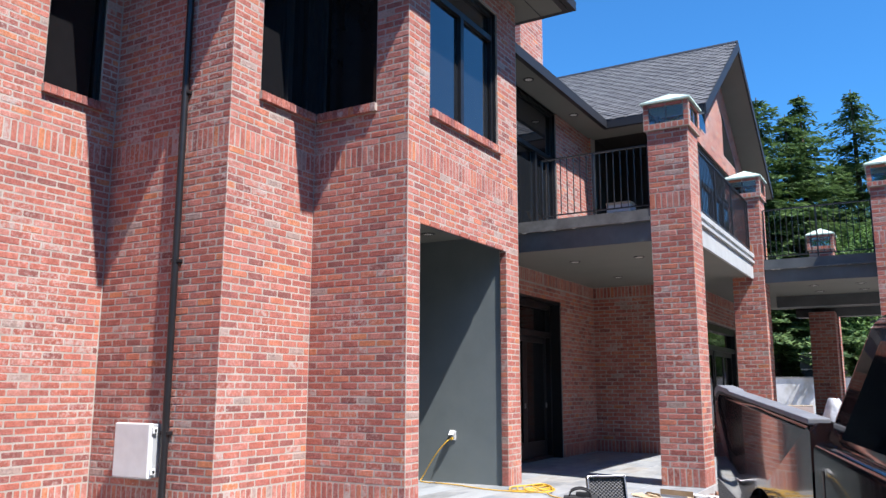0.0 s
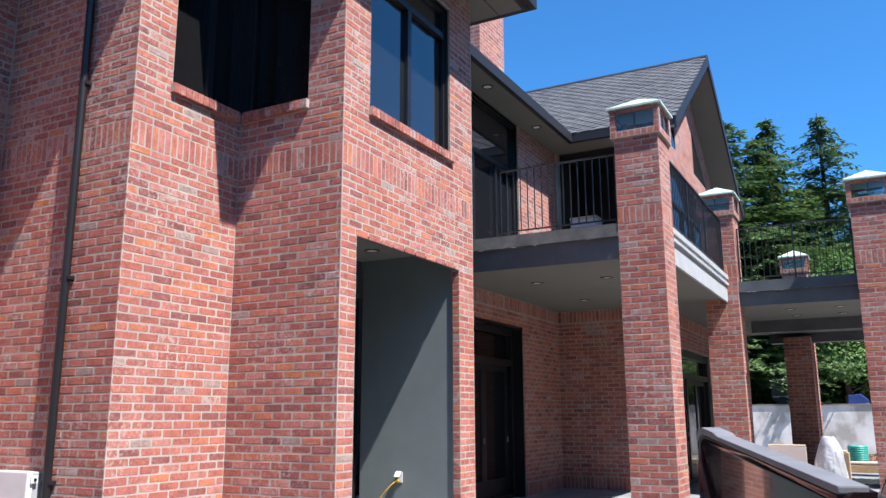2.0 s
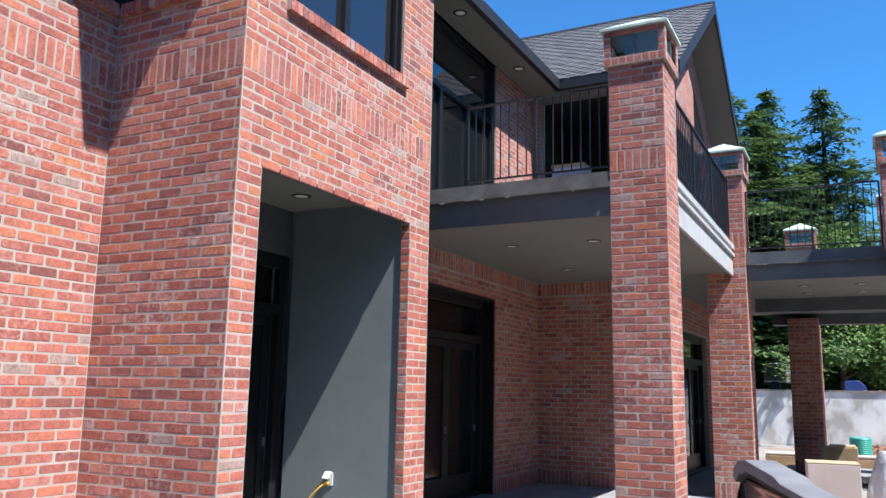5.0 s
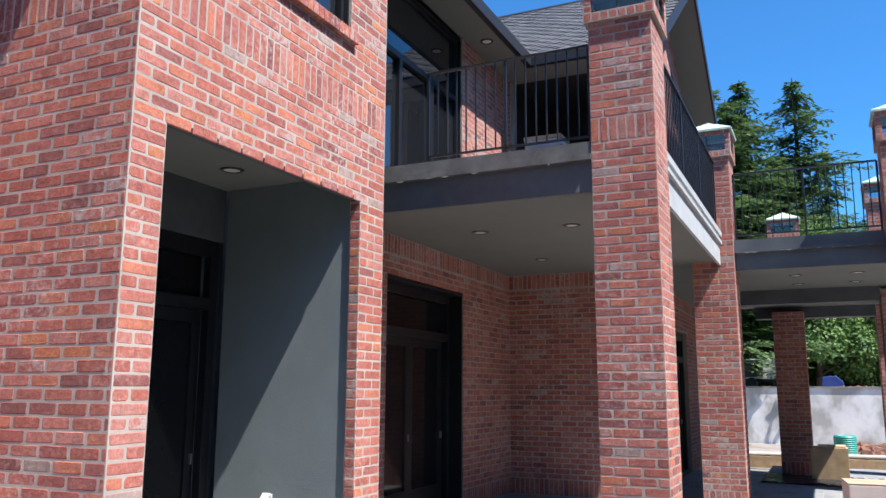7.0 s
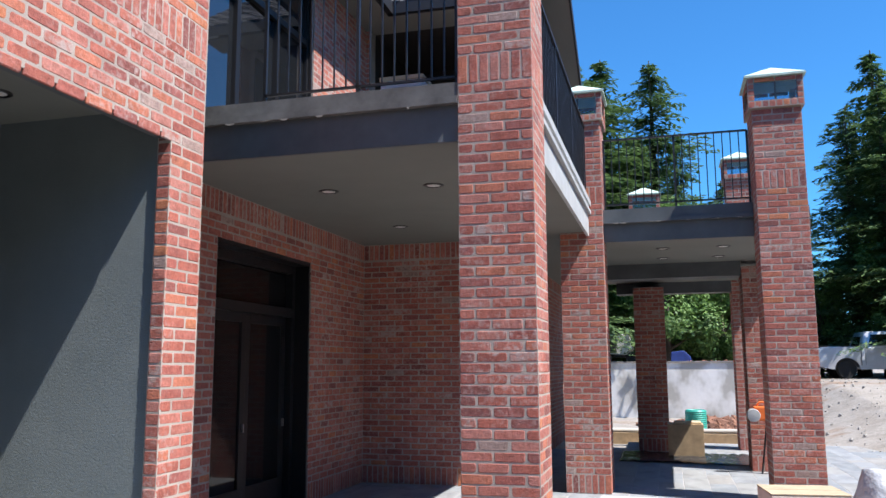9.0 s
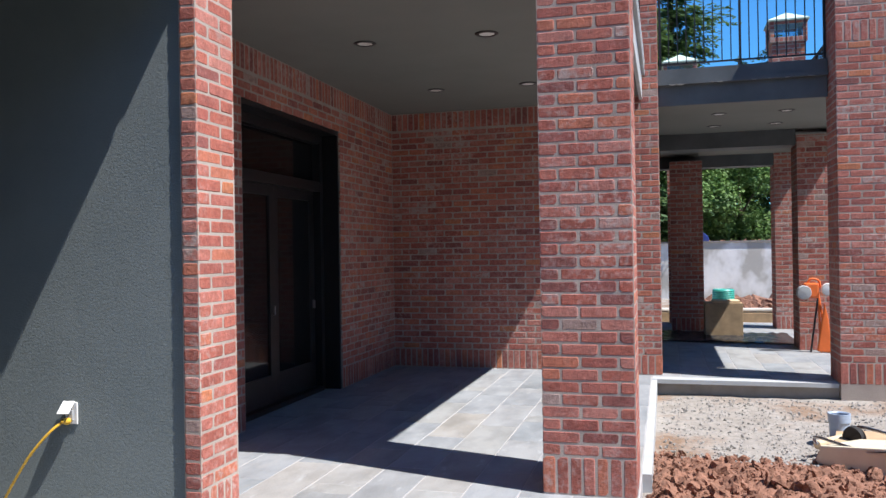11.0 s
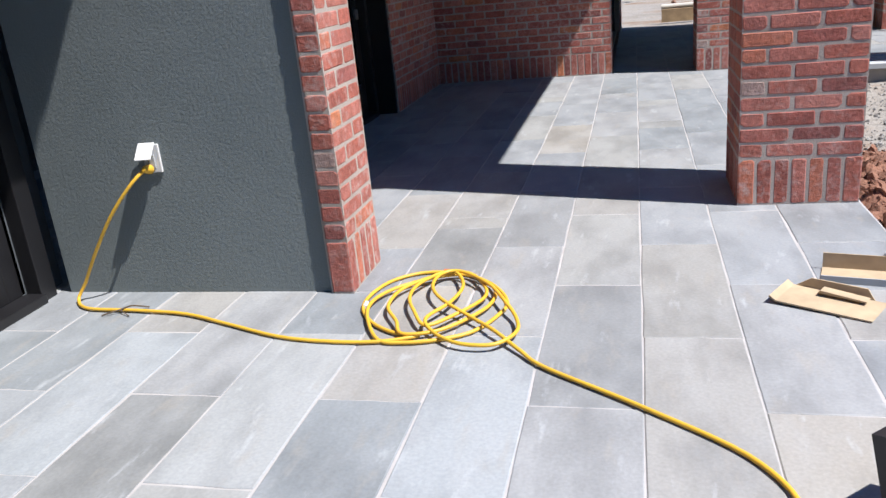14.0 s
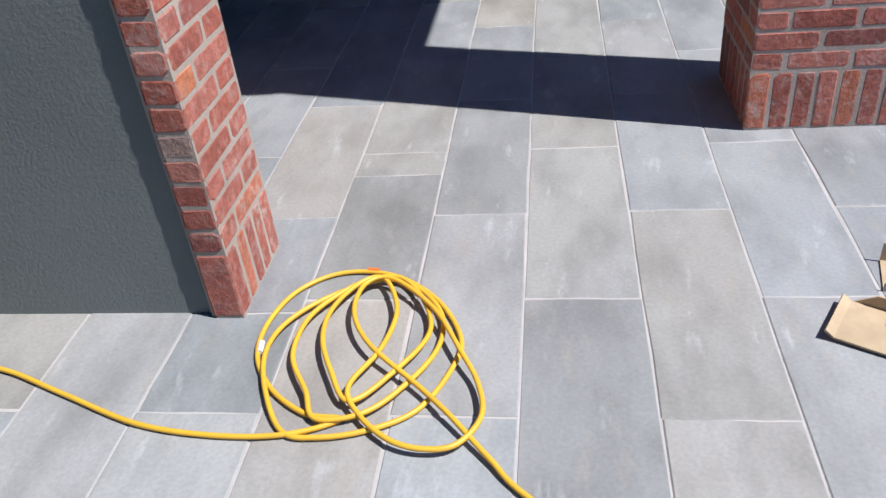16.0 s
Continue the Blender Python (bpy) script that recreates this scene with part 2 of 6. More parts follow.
CLOTH = plain("black_cloth", (0.022, 0.022, 0.024), 0.9, vary=0.2, bumps=0.5)
ORANGE = plain("orange_plastic", (0.72, 0.15, 0.03), 0.5, vary=0.1, bumps=0)
TEAL = plain("teal_plastic", (0.03, 0.33, 0.27), 0.45, vary=0.1, bumps=0)
CLOD = plain("red_soil", (0.212, 0.106, 0.070), 0.98, vary=0.35, scale=9, bumps=0.8, bump_scale=30, distance=0.02)
STONE = plain("crushed_stone", (0.272, 0.262, 0.248), 0.9, vary=0.35, scale=4, bumps=0.4)
TAN = plain("cream_plastic", (0.66, 0.60, 0.46), 0.5, vary=0.08, bumps=0)
CARPAINT = plain("black_car_paint", (0.014, 0.008, 0.009), 0.10, vary=0.1, bumps=0)
SILVER = plain("silver_car_paint", (0.60, 0.62, 0.66), 0.25, 0.3, vary=0.04, bumps=0)
TYRE = plain("tyre_rubber", (0.02, 0.02, 0.02), 0.85, vary=0.2, bumps=0.3)
CHROME = plain("chrome", (0.5, 0.5, 0.52), 0.35, 1.0, vary=0.05, bumps=0)
BARK = plain("bark", (0.10, 0.075, 0.055), 0.95, vary=0.3, scale=8, bumps=0.8, bump_scale=12, distance=0.04)
NEEDLE = make_leaf("fir_needles", (0.040, 0.090, 0.036), (0.145, 0.225, 0.070))
LEAF = make_leaf("broad_leaves", (0.05, 0.12, 0.03), (0.16, 0.28, 0.07))
WOODWALL = plain("interior_wood", (0.30, 0.18, 0.09), 0.6, vary=0.25, scale=3, bumps=0.1)
DOOR_GLASS = plain("door_glass", (0.010, 0.010, 0.011), 0.05, vary=0.1, bumps=0)
DOOR_GLASS.node_tree.nodes["Principled BSDF"].inputs["IOR"].default_value = 1.35
# near-black that stands for the shade inside rooms
ROOM_SHADE = plain("room_shade", (0.022, 0.019, 0.017), 0.9, vary=0.2, bumps=0)
for _m in (CARPAINT,):
    _m.node_tree.nodes["Principled BSDF"].inputs["Coat Weight"].default_value = 1.0
    _m.node_tree.nodes["Principled BSDF"].inputs["Coat Roughness"].default_value = 0.03

# ---- mesh helpers ----


def add_box(bm, x0, x1, y0, y1, z0, z1):
    v = [bm.verts.new((x, y, z)) for z in (z0, z1) for y in (y0, y1) for x in (x0, x1)]
    for f in ((0, 2, 3, 1), (4, 5, 7, 6), (0, 1, 5, 4), (2, 6, 7, 3), (0, 4, 6, 2), (1, 3, 7, 5)):
        bm.faces.new([v[i] for i in f])
    return v


def boxes(*bs, bevel=0.0):
    bm = bmesh.new()
    for b in bs:
        add_box(bm, *b)
    if bevel:
        bmesh.ops.bevel(bm, geom=bm.edges[:], offset=bevel, segments=2, affect="EDGES", profile=0.6)
    return bm


def prism(profile, axis, a0, a1, bevel=0.0):
    """A closed outline swept along an axis. axis 'x': the outline is (y, z); 'y': (x, z); 'z': (x, y)."""
    bm = bmesh.new()
    put = {"x": lambda a, p: (a, p[0], p[1]), "y": lambda a, p: (p[0], a, p[1]), "z": lambda a, p: (p[0], p[1], a)}[axis]
    r0 = [bm.verts.new(put(a0, p)) for p in profile]
    r1 = [bm.verts.new(put(a1, p)) for p in profile]
    n = len(profile)
    bm.faces.new(r0), bm.faces.new(r1[::-1])
    for i in range(n):
        bm.faces.new((r0[i], r1[i], r1[(i + 1) % n], r0[(i + 1) % n]))
    bmesh.ops.recalc_face_normals(bm, faces=bm.faces[:])
    if bevel:
        bmesh.ops.bevel(bm, geom=bm.edges[:], offset=bevel, segments=2, affect="EDGES", profile=0.6)
    return bm


def lathe(profile, segs=24, axis="z", centre=(0, 0, 0)):
    """Rings of (radius, height) turned about an axis."""
    bm = bmesh.new()
    rings = []
    for r, h in profile:
        ring = []
        for i in range(segs):
            a = 2 * math.pi * i / segs
            p = (r * math.cos(a), r * math.sin(a), h)
            p = p if axis == "z" else (h, p[0], p[1]) if axis == "x" else (p[0], h, p[1])
            ring.append(bm.verts.new(Vector(p) + Vector(centre)))
        rings.append(ring)
    for a, b in zip(rings, rings[1:]):
        for i in range(segs):
            bm.faces.new((a[i], a[(i + 1) % segs], b[(i + 1) % segs], b[i]))
    bm.faces.new(rings[0][::-1]), bm.faces.new(rings[-1])
    bmesh.ops.recalc_face_normals(bm, faces=bm.faces[:])
    return bm


def tube(points, radius, segs=8):
    """A round bar or cable along points; radius a number, or one for each point."""
    bm = bmesh.new()
    pts = [Vector(p) for p in points]
    rings = []
    up = Vector((0, 0, 1))
    for i, p in enumerate(pts):
        d = (pts[min(i + 1, len(pts) - 1)] - pts[max(i - 1, 0)]).normalized()
        side = d.cross(up)
        if side.length < 0.05:
            side = d.cross(Vector((0, 1, 0)))
        side.normalize()
        top = side.cross(d)
        r = radius[i] if isinstance(radius, (list, tuple)) else radius
        rings.append([bm.verts.new(p + r * (math.cos(a) * side + math.sin(a) * top)) for a in (2 * math.pi * k / segs for k in range(segs))])
    for a, b in zip(rings, rings[1:]):
        for k in range(segs):
            bm.faces.new((a[k], a[(k + 1) % segs], b[(k + 1) % segs], b[k]))
    bm.faces.new(rings[0][::-1]), bm.faces.new(rings[-1])
    bmesh.ops.recalc_face_normals(bm, faces=bm.faces[:])
    return bm


def part(name, bm, material, parent=None, label="", smooth=False, kind=""):
    me = bpy.data.meshes.new(name)
    bm.to_mesh(me)
    bm.free()
    me.materials.append(material)
    if smooth:
        me.polygons.foreach_set("use_smooth", [True] * len(me.polygons))
        me.set_sharp_from_angle(angle=radians(40))
    ob = new(name, me)
    if parent:
        ob.parent = parent
    return tagged(ob, label=label, kind=kind)


def thing(name, label, category, at=(0, 0, 0), rz=0, group="", kind=""):
    ob = new(name)
    ob.empty_display_size = 0.1
    ob.matrix_world = pose(*at, 0, 0, rz)
    return tagged(ob, label, category, group, kind)


def smooth_path(pts, n=8, closed=False):
    """A curve through points (Catmull-Rom)."""
    pts = [Vector(p) for p in pts]
    out = []
    m = len(pts)
    for i in range(m - 1):
        p0, p1, p2, p3 = pts[max(i - 1, 0)], pts[i], pts[i + 1], pts[min(i + 2, m - 1)]
        for k in range(n):
            s = k / n
            out.append(0.5 * ((2 * p1) + (p2 - p0) * s + (2 * p0 - 5 * p1 + 4 * p2 - p3) * s * s + (3 * p1 - p0 - 3 * p2 + p3) * s ** 3))
    out.append(pts[-1])
    return out


# ---- brickwork ----
COURSE, LONG, JOINT = 0.0864, 0.264, 0.012
BRICK_JOBS = []


def lay(wall, normal, plane, a0, a1, z0, z1, holes=(), soldiers=((0.0, 0.27),), near=None, sill=()):
    """Plan the bricks of one face. normal: '+x', '-x', '+y' or '-y'; a0..a1 along the face; near: the (a, z) round which bricks are parts."""
    rng = random.Random(int(1000 * (plane + 3 * a0 + 7 * z0)) & 0xFFFF)
    cells = []

    def spans(zc):
        free = [(a0, a1)]
        for h0, h1, b0, b1 in holes:
            if b0 < zc < b1:
                free = [p for s, e in free for p in ((s, min(e, h0)), (max(s, h1), e)) if p[1] - p[0] > 0.02]
        return free

    for s0, s1 in soldiers:
        if s1 <= z0 or s0 >= z1:
            continue
        for s, e in spans((s0 + s1) / 2):
            n = max(1, round((e - s) / 0.0865))
            for i in range(n):
                w = (e - s) / n
                cells.append((s + i * w, s + (i + 1) * w, s0, s1))
    k = 0
    while True:
        c0 = 0.27 + k * COURSE
        k += 1
        if c0 >= z1 - 0.02:
            break
        c1 = min(c0 + COURSE, z1)
        zc = (c0 + c1) / 2
        if zc < z0 or any(s0 < zc < s1 for s0, s1 in soldiers):
            continue
        for s, e in spans(zc):
            off = (k % 2) * LONG / 2 + rng.uniform(-0.012, 0.012)
            start = s - LONG / 2 * (k % 2)
            a = start
            while a < e - 0.001:
                b = a + LONG
                p, q = max(a, s), min(b, e)
                if e - q < 0.045:
                    q = e
                if q - p > 0.03:
                    cells.append((p, q, c0, c1))
                a = b if q < e else e
    ends = {round(v, 3) for c in cells for s, e in spans((c[2] + c[3]) / 2) for v in (s, e)}
    g = JOINT / 2 - 0.0012      # bricks run out to the corners
    cells = [(p - g if round(p, 3) in ends else p, q + g if round(q, 3) in ends else q, c0, c1) for p, q, c0, c1 in cells]
    BRICK_JOBS.append((wall, normal, plane, cells, near))


def brick_shape(w, h, rng):
    """A tumbled brick, its face towards -y, with knocked-off corners and an uneven rim."""
    hw, hh = w / 2 - JOINT / 2, h / 2 - JOINT / 2
    d = rng.uniform(-0.0002, 0.0020)
    j = lambda a: rng.uniform(-a, a)
    ring = []
    for sx, sz in ((-1, -1), (1, -1), (1, 1), (-1, 1)):
        c = min(rng.uniform(0.004, 0.013) * (2 if rng.random() < 0.12 else 1), hw * 0.5, hh * 0.5)
        a, b = (sx * hw, sz * (hh - c)), (sx * (hw - c), sz * hh)
        ring += [a, b] if sx * sz > 0 else [b, a]
    ring = [(x + j(0.0022), z + j(0.0022)) for x, z in ring]
    c = 0.0075
    v = [(x, 0.014, z) for x, z in ring] + [(x, 0.0032 - d * 0.5, z) for x, z in ring]
    v += [(x * (1 - c / hw), -d + j(0.0007), z * (1 - c / hh)) for x, z in ring]
    f = [tuple(range(16, 24))]
    for k in range(8):
        n = (k + 1) % 8
        f += [(k, n, 8 + n, 8 + k), (8 + k, 8 + n, 16 + n, 16 + k)]
    return v, f


TURN_OF = {"-y": 0, "+x": 90, "+y": 180, "-x": -90}


def place_bricks():
    cache = {}
    rng = random.Random(5)
    for wall, normal, plane, cells, near in BRICK_JOBS:
        turn = radians(TURN_OF[normal])
        cs, sn = math.cos(turn), math.sin(turn)
        single = set()
        if near:
            order = sorted(range(len(cells)), key=lambda i: (sum(cells[i][:2]) / 2 - near[0]) ** 2 + (sum(cells[i][2:]) / 2 - near[1]) ** 2)
            single = set(order[: near[2]])
        vs, fs = [], []
        for i, (p, q, c0, c1) in enumerate(cells):
            a, z, w, h = (p + q) / 2, (c0 + c1) / 2, q - p, c1 - c0
            x, y = (plane, a) if normal[1] == "x" else (a, plane)
            if i in single:
                key = (round(w, 2), round(h, 2), rng.randrange(9))
                if key not in cache:
                    me = bpy.data.meshes.new("brick")
                    v, f = brick_shape(key[0], key[1], rng)
                    me.from_pydata(v, [], f)
                    me.materials.append(BRICK)
                    cache[key] = me
                ob = new("brick", cache[key])
                ob.matrix_world = Matrix.LocRotScale((x, y, z), Euler((0, 0, turn)), None)
                ob.parent = wall
            else:
                v, f = brick_shape(w, h, rng)
                n = len(vs)
                vs += [(x + cs * px - sn * py, y + sn * px + cs * py, z + pz) for px, py, pz in v]
                fs += [tuple(n + k for k in face) for face in f]
        if vs:
            me = bpy.data.meshes.new("brickwork")
            me.from_pydata(vs, [], fs)
            me.materials.append(BRICK)
            ob = new("brickwork", me)
            ob.parent = wall
            tagged(ob, kind="stuff")


def solid(name, bs, material=MORTAR, kind="structure", label="", category=""):
    ob = part(name, boxes(*bs), material, kind=kind)
    return tagged(ob, label=label, category=category)


M = 0.001         # how far the mortar lies back

# ---- the ground ----


def ground_height(x, y):
    h = -0.2
    if y < 12.0:
        h += 0.16 * min(1, (12.0 - y) / 3.0)
    if -2.9 < x < 3 and 11 < y < 15.5:
        h += 0.10 * math.exp(-((x + 1.7) / 1.3) ** 2 - ((y - 13.0) / 1.1) ** 2)
    if x > -0.6 and y < 9.0:
        h -= 0.42 * min(1, (x + 0.6) / 2.4) * min(1, (9.0 - y) / 6.0)
    if y > 38.2:
        h = 1.8 if x < 1.6 else 1.15
    if x > 1.0 and y > 20:
        h = max(h, -0.2 + 1.35 * min(1, max(0, (x - 1.0) / 2.5)) * min(1, (y - 20) / 16))
    return h + 0.035 * noise.noise(Vector((x * 0.9, y * 0.9, 0)))


def build_ground():
    xs = [-400, -150, -60, -30, -15, -9.2, -7.5, -5.5, -3.2] + [-2.87 + 0.12 * i for i in range(60)] + [5, 6, 8, 12, 20, 40, 90, 200, 400]
    ys = [-300, -80, -20, -5] + [0.5 * i for i in range(0, 20)] + [10 + 0.12 * i for i in range(66)] + [18.5, 20, 22, 25, 28, 31, 34, 37, 38.1, 38.3, 41, 45, 55, 80, 140, 300, 600]
    bm = bmesh.new()
    grid = [[bm.verts.new((x, y, ground_height(x, y) + (0.02 * noise.noise(Vector((x * 5, y * 5, 3))) if -2.87 < x < 5 and 9 < y < 18 else 0))) for x in xs] for y in ys]
    for r0, r1 in zip(grid, grid[1:]):
        for i in range(len(xs) - 1):
            bm.faces.new((r0[i], r0[i + 1], r1[i + 1], r1[i]))
    tagged(part("ground", bm, SOIL, smooth=True, kind="structure"), "bare reddish building-site soil with crushed stone", "ground")


build_ground()

# ---- paving ----
COLS = [-9.3, -8.92, -8.56, -8.19, -7.83, -7.46, -7.08, -6.72, -6.36, -5.985, -5.60, -5.21, -4.82, -4.45, -4.06, -3.685, -3.315, -2.875]
PITCH = 1.078
patio = solid("floor_patio", [(-9.6, -2.87, 6.0, 18.21, -0.2, -0.003), (-4.36, -2.87, 18.21, 24.0, -0.2, -0.003)], GROUT, label="bluestone flagstone terrace floor with pale joints", category="floor")


def flag_shape(w, d, rng):
    j = lambda a: rng.uniform(-a, a)
    hw, hd = w / 2 - 0.0036, d / 2 - 0.004
    out = []
    n = 4
    edge = [(-hw + 2 * hw * i / n, -hd) for i in range(n)] + [(hw, -hd + 2 * hd * i / n) for i in range(n)]
    edge += [(hw - 2 * hw * i / n, hd) for i in range(n)] + [(-hw, hd - 2 * hd * i / n) for i in range(n)]
    edge = [(x + j(0.003), y + j(0.003)) for x, y in edge]
    m = len(edge)
    v = [(x, y, -0.03) for x, y in edge] + [(x, y, -0.003) for x, y in edge] + [(x * (1 - 0.004 / hw), y * (1 - 0.004 / hd), 0.0) for x, y in edge]
    f = [tuple(range(2 * m, 3 * m))]
    for i in range(m):
        k = (i + 1) % m
        f += [(i, k, m + k, m + i), (m + i, m + k, 2 * m + k, 2 * m + i)]
    return v, f


FLAG_JOBS = []
EXTRA_CUTS = {10: (11.17,), 11: (12.11,), 16: (11.17,)}      # short stones, by column
DARK_STONES = ((-5.01, 11.7), (-4.25, 10.7), (-4.63, 12.2), (-3.1, 12.1), (-5.8, 9.7))
TAN_STONES = ((-5.01, 12.7), (-5.01, 12.2), (-3.87, 11.3), (-3.87, 10.2), (-4.63, 14.4), (-4.25, 12.9), (-6.2, 11.1), (-3.5, 9.6))
PALE_STONES = ((-4.63, 10.4), (-5.4, 10.1), (-6.2, 10.2))


def plan_flags(parent, cols, y0, y1, z=0.0, x0=-99, x1=99, shift=0):
    for i in range(len(cols) - 1):
        a, b = max(cols[i], x0), min(cols[i + 1], x1)
        if b - a < 0.05:
            continue
        odd = (i + shift) % 2
        base = 10.16 if odd else 10.70
        k = math.floor((y0 - base) / PITCH)
        while base + k * PITCH < y1:
            p, q = base + k * PITCH, base + (k + 1) * PITCH
            k += 1
            r = random.Random(i * 131 + k * 17 + 3).random()
            cuts = [p, q]
            if parent is patio and 9.6 < p < 13.6:
                cuts += [c for c in EXTRA_CUTS.get(i, ()) if p < c < q]
                cuts.sort()
            elif r < 0.16:
                cuts = [p, p + 0.78, q]
            elif r < 0.24:
                cuts = [p, p + 0.42, q]
            for c, d in zip(cuts, cuts[1:]):
                c, d = max(c, y0), min(d, y1)
                if d - c > 0.04:
                    FLAG_JOBS.append((parent, (a + b) / 2, (c + d) / 2, z, b - a, d - c))


plan_flags(patio, COLS, 6.02, 18.2)
plan_flags(patio, COLS, 18.21, 24.0, x0=-4.36)
terrace = solid("floor_terrace", [(-2.87, 4.0, 17.62, 26.0, -0.03, -0.003)], GROUT, label="bluestone floor of the far covered terrace", category="floor")
solid("terrace_footing", [(-2.86, 4.0, 17.66, 26.0, -0.6, -0.03)], FOOTING, label="rough concrete footing under the terrace", category="footing")
solid("terrace_curb", [(-2.86, -0.66, 17.58, 17.80, -0.05, 0.004)], TRIM, label="pale stone edge of the terrace", category="kerb")
solid("patio_curb", [(-2.872, -2.80, 13.06, 17.57, -0.20, 0.0)], TRIM, label="pale stone edge of the patio", category="kerb")
TCOLS = [-2.87 + 0.375 * i for i in range(19)]
plan_flags(terrace, TCOLS, 17.80, 25.9)


def place_flags():
    cache, rng = {}, random.Random(9)
    for p, x, y, z, w, d in FLAG_JOBS:
        held = [m for m, spots in ((FLAG_DARK, DARK_STONES), (FLAG_TAN, TAN_STONES), (FLAG_PALE, PALE_STONES)) for a, b in spots if abs(a - x) < w / 2 and abs(b - y) < d / 2]
        stone = held[0] if held else FLAG
        key = (round(w, 3), round(d, 2), rng.randrange(3), stone.name)
        if key not in cache:
            me = bpy.data.meshes.new("flagstone")
            v, f = flag_shape(key[0], key[1], rng)
            me.from_pydata(v, [], f)
            me.materials.append(stone)
            cache[key] = me
        ob = new("flagstone", cache[key])
        ob.location = (x, y, z + rng.uniform(-0.0015, 0.0015))
        ob.parent = p


# ---- house walls ----
TOP, SILL, HEAD = 7.67, 5.06, 7.25
BAND = ((0.0, 0.27), (4.239, 4.509))
DOOR_TOP = 3.51


def wall(name, label, *bs):
    return solid(name, bs, MORTAR, label=label, category="wall")


RED = "weathered red brick wall with pale mortar joints"
# first bay, farthest from the terrace
w1 = wall("wall_bay_a_side", RED, (-9.3, -9.0 - M, 0.5, 5.75, -0.2, TOP), (-9.3, -9.0 - M, 5.75, 6.55, -0.2, SILL), (-9.3, -9.0 - M, 5.75, 6.55, HEAD, TOP), (-9.3, -9.0 - M, 6.55, 6.79 + M, -0.2, TOP))
lay(w1, "+x", -9.0, 0.5, 6.78, 0, TOP, [(5.75, 6.55, SILL, HEAD)], BAND, near=(6.0, 2.4, 140))
w2 = wall("wall_bay_a_front", RED, (-9.0 - M, -6.9 - M, 6.79 + M, 7.1, -0.2, TOP))
lay(w2, "-y", 6.79, -9.0, -6.9, 0, TOP, (), BAND, near=(-7.4, 2.4, 200))
# second bay
w3 = wall("wall_bay_b_side", RED, (-7.2, -6.9 - M, 7.1, 7.285, -0.2, TOP), (-7.2, -6.9 - M, 7.285, 8.36 + M, -0.2, SILL), (-7.2, -6.9 - M, 7.285, 8.36 + M, HEAD, TOP))
lay(w3, "+x", -6.9, 6.80, 8.36, 0, TOP, [(7.285, 8.40, SILL, HEAD)], BAND, near=(7.6, 2.4, 260))
w4 = wall("wall_bay_b_front", RED, (-5.9, -5.4 - M, 8.36 + M, 8.6, -0.2, TOP), (-6.9 - M, -5.9, 8.36 + M, 8.6, -0.2, SILL), (-6.9 - M, -5.9, 8.36 + M, 8.6, HEAD, TOP))
lay(w4, "-y", 8.36, -6.9, -5.4, 0, TOP, [(-6.95, -5.9, SILL, HEAD)], BAND, near=(-5.8, 2.4, 300))
# third bay with the recessed porch
w5 = wall("wall_bay_c", RED, (-5.50, -5.4 - M, 8.6, 8.66, -0.2, TOP), (-5.50, -5.4 - M, 8.66, 11.14, DOOR_TOP, SILL), (-5.50, -5.4 - M, 8.66, 8.88, SILL, TOP),
          (-5.50, -5.4 - M, 8.88, 10.9, HEAD, TOP), (-5.50, -5.4 - M, 10.9, 11.14 + M, SILL, TOP), (-5.50, -5.4 - M, 11.14 + M, 11.58 - M, -0.2, TOP))
lay(w5, "+x", -5.4, 8.37, 11.57, 0, TOP, [(8.66, 11.15, -1, DOOR_TOP), (8.88, 10.9, SILL, HEAD)], BAND, near=(10.9, 2.6, 300))
w5j = wall("wall_porch_jamb", RED, (-5.52, -5.505, 11.15, 11.169, -0.1, DOOR_TOP))
lay(w5j, "-y", 11.14, -5.51, -5.4, 0, DOOR_TOP, (), ((0.0, 0.27),), near=(-5.45, 1.5, 60))
w5k = wall("wall_porch_return", RED, (-5.55, -5.5, 8.5, 8.66 - M, -0.1, DOOR_TOP))
w6 = wall("wall_bay_c_back", RED, (-6.58 - M, -5.50, 11.31, 11.58 - M, -0.2, TOP))
lay(w6, "+y", 11.58, -6.57, -5.4, 0, 3.7, (), ((0.0, 0.27), (3.44, 3.7)))
# covered patio
w7 = wall("wall_patio_door", RED, (-6.85, -6.58 - M, 11.58, 13.78, -0.2, 4.0), (-6.85, -6.58 - M, 13.78, 16.2, 3.22, 4.0), (-6.85, -6.58 - M, 16.2, 18.21 + M, -0.2, 4.0))
lay(w7, "+x", -6.58, 11.6, 18.21, 0, 3.74, [(13.78, 16.2, -1, 3.22)], ((0.0, 0.27), (3.484, 3.74)), near=(17.2, 1.8, 300))
w8 = wall("wall_patio_end", RED, (-6.58 - M, -4.36 - M, 18.21 + M, 18.5, -0.2, 4.0))
lay(w8, "-y", 18.21, -6.58, -4.36, 0, 3.74, (), ((0.0, 0.27), (3.484, 3.74)), near=(-5.3, 1.6, 300))
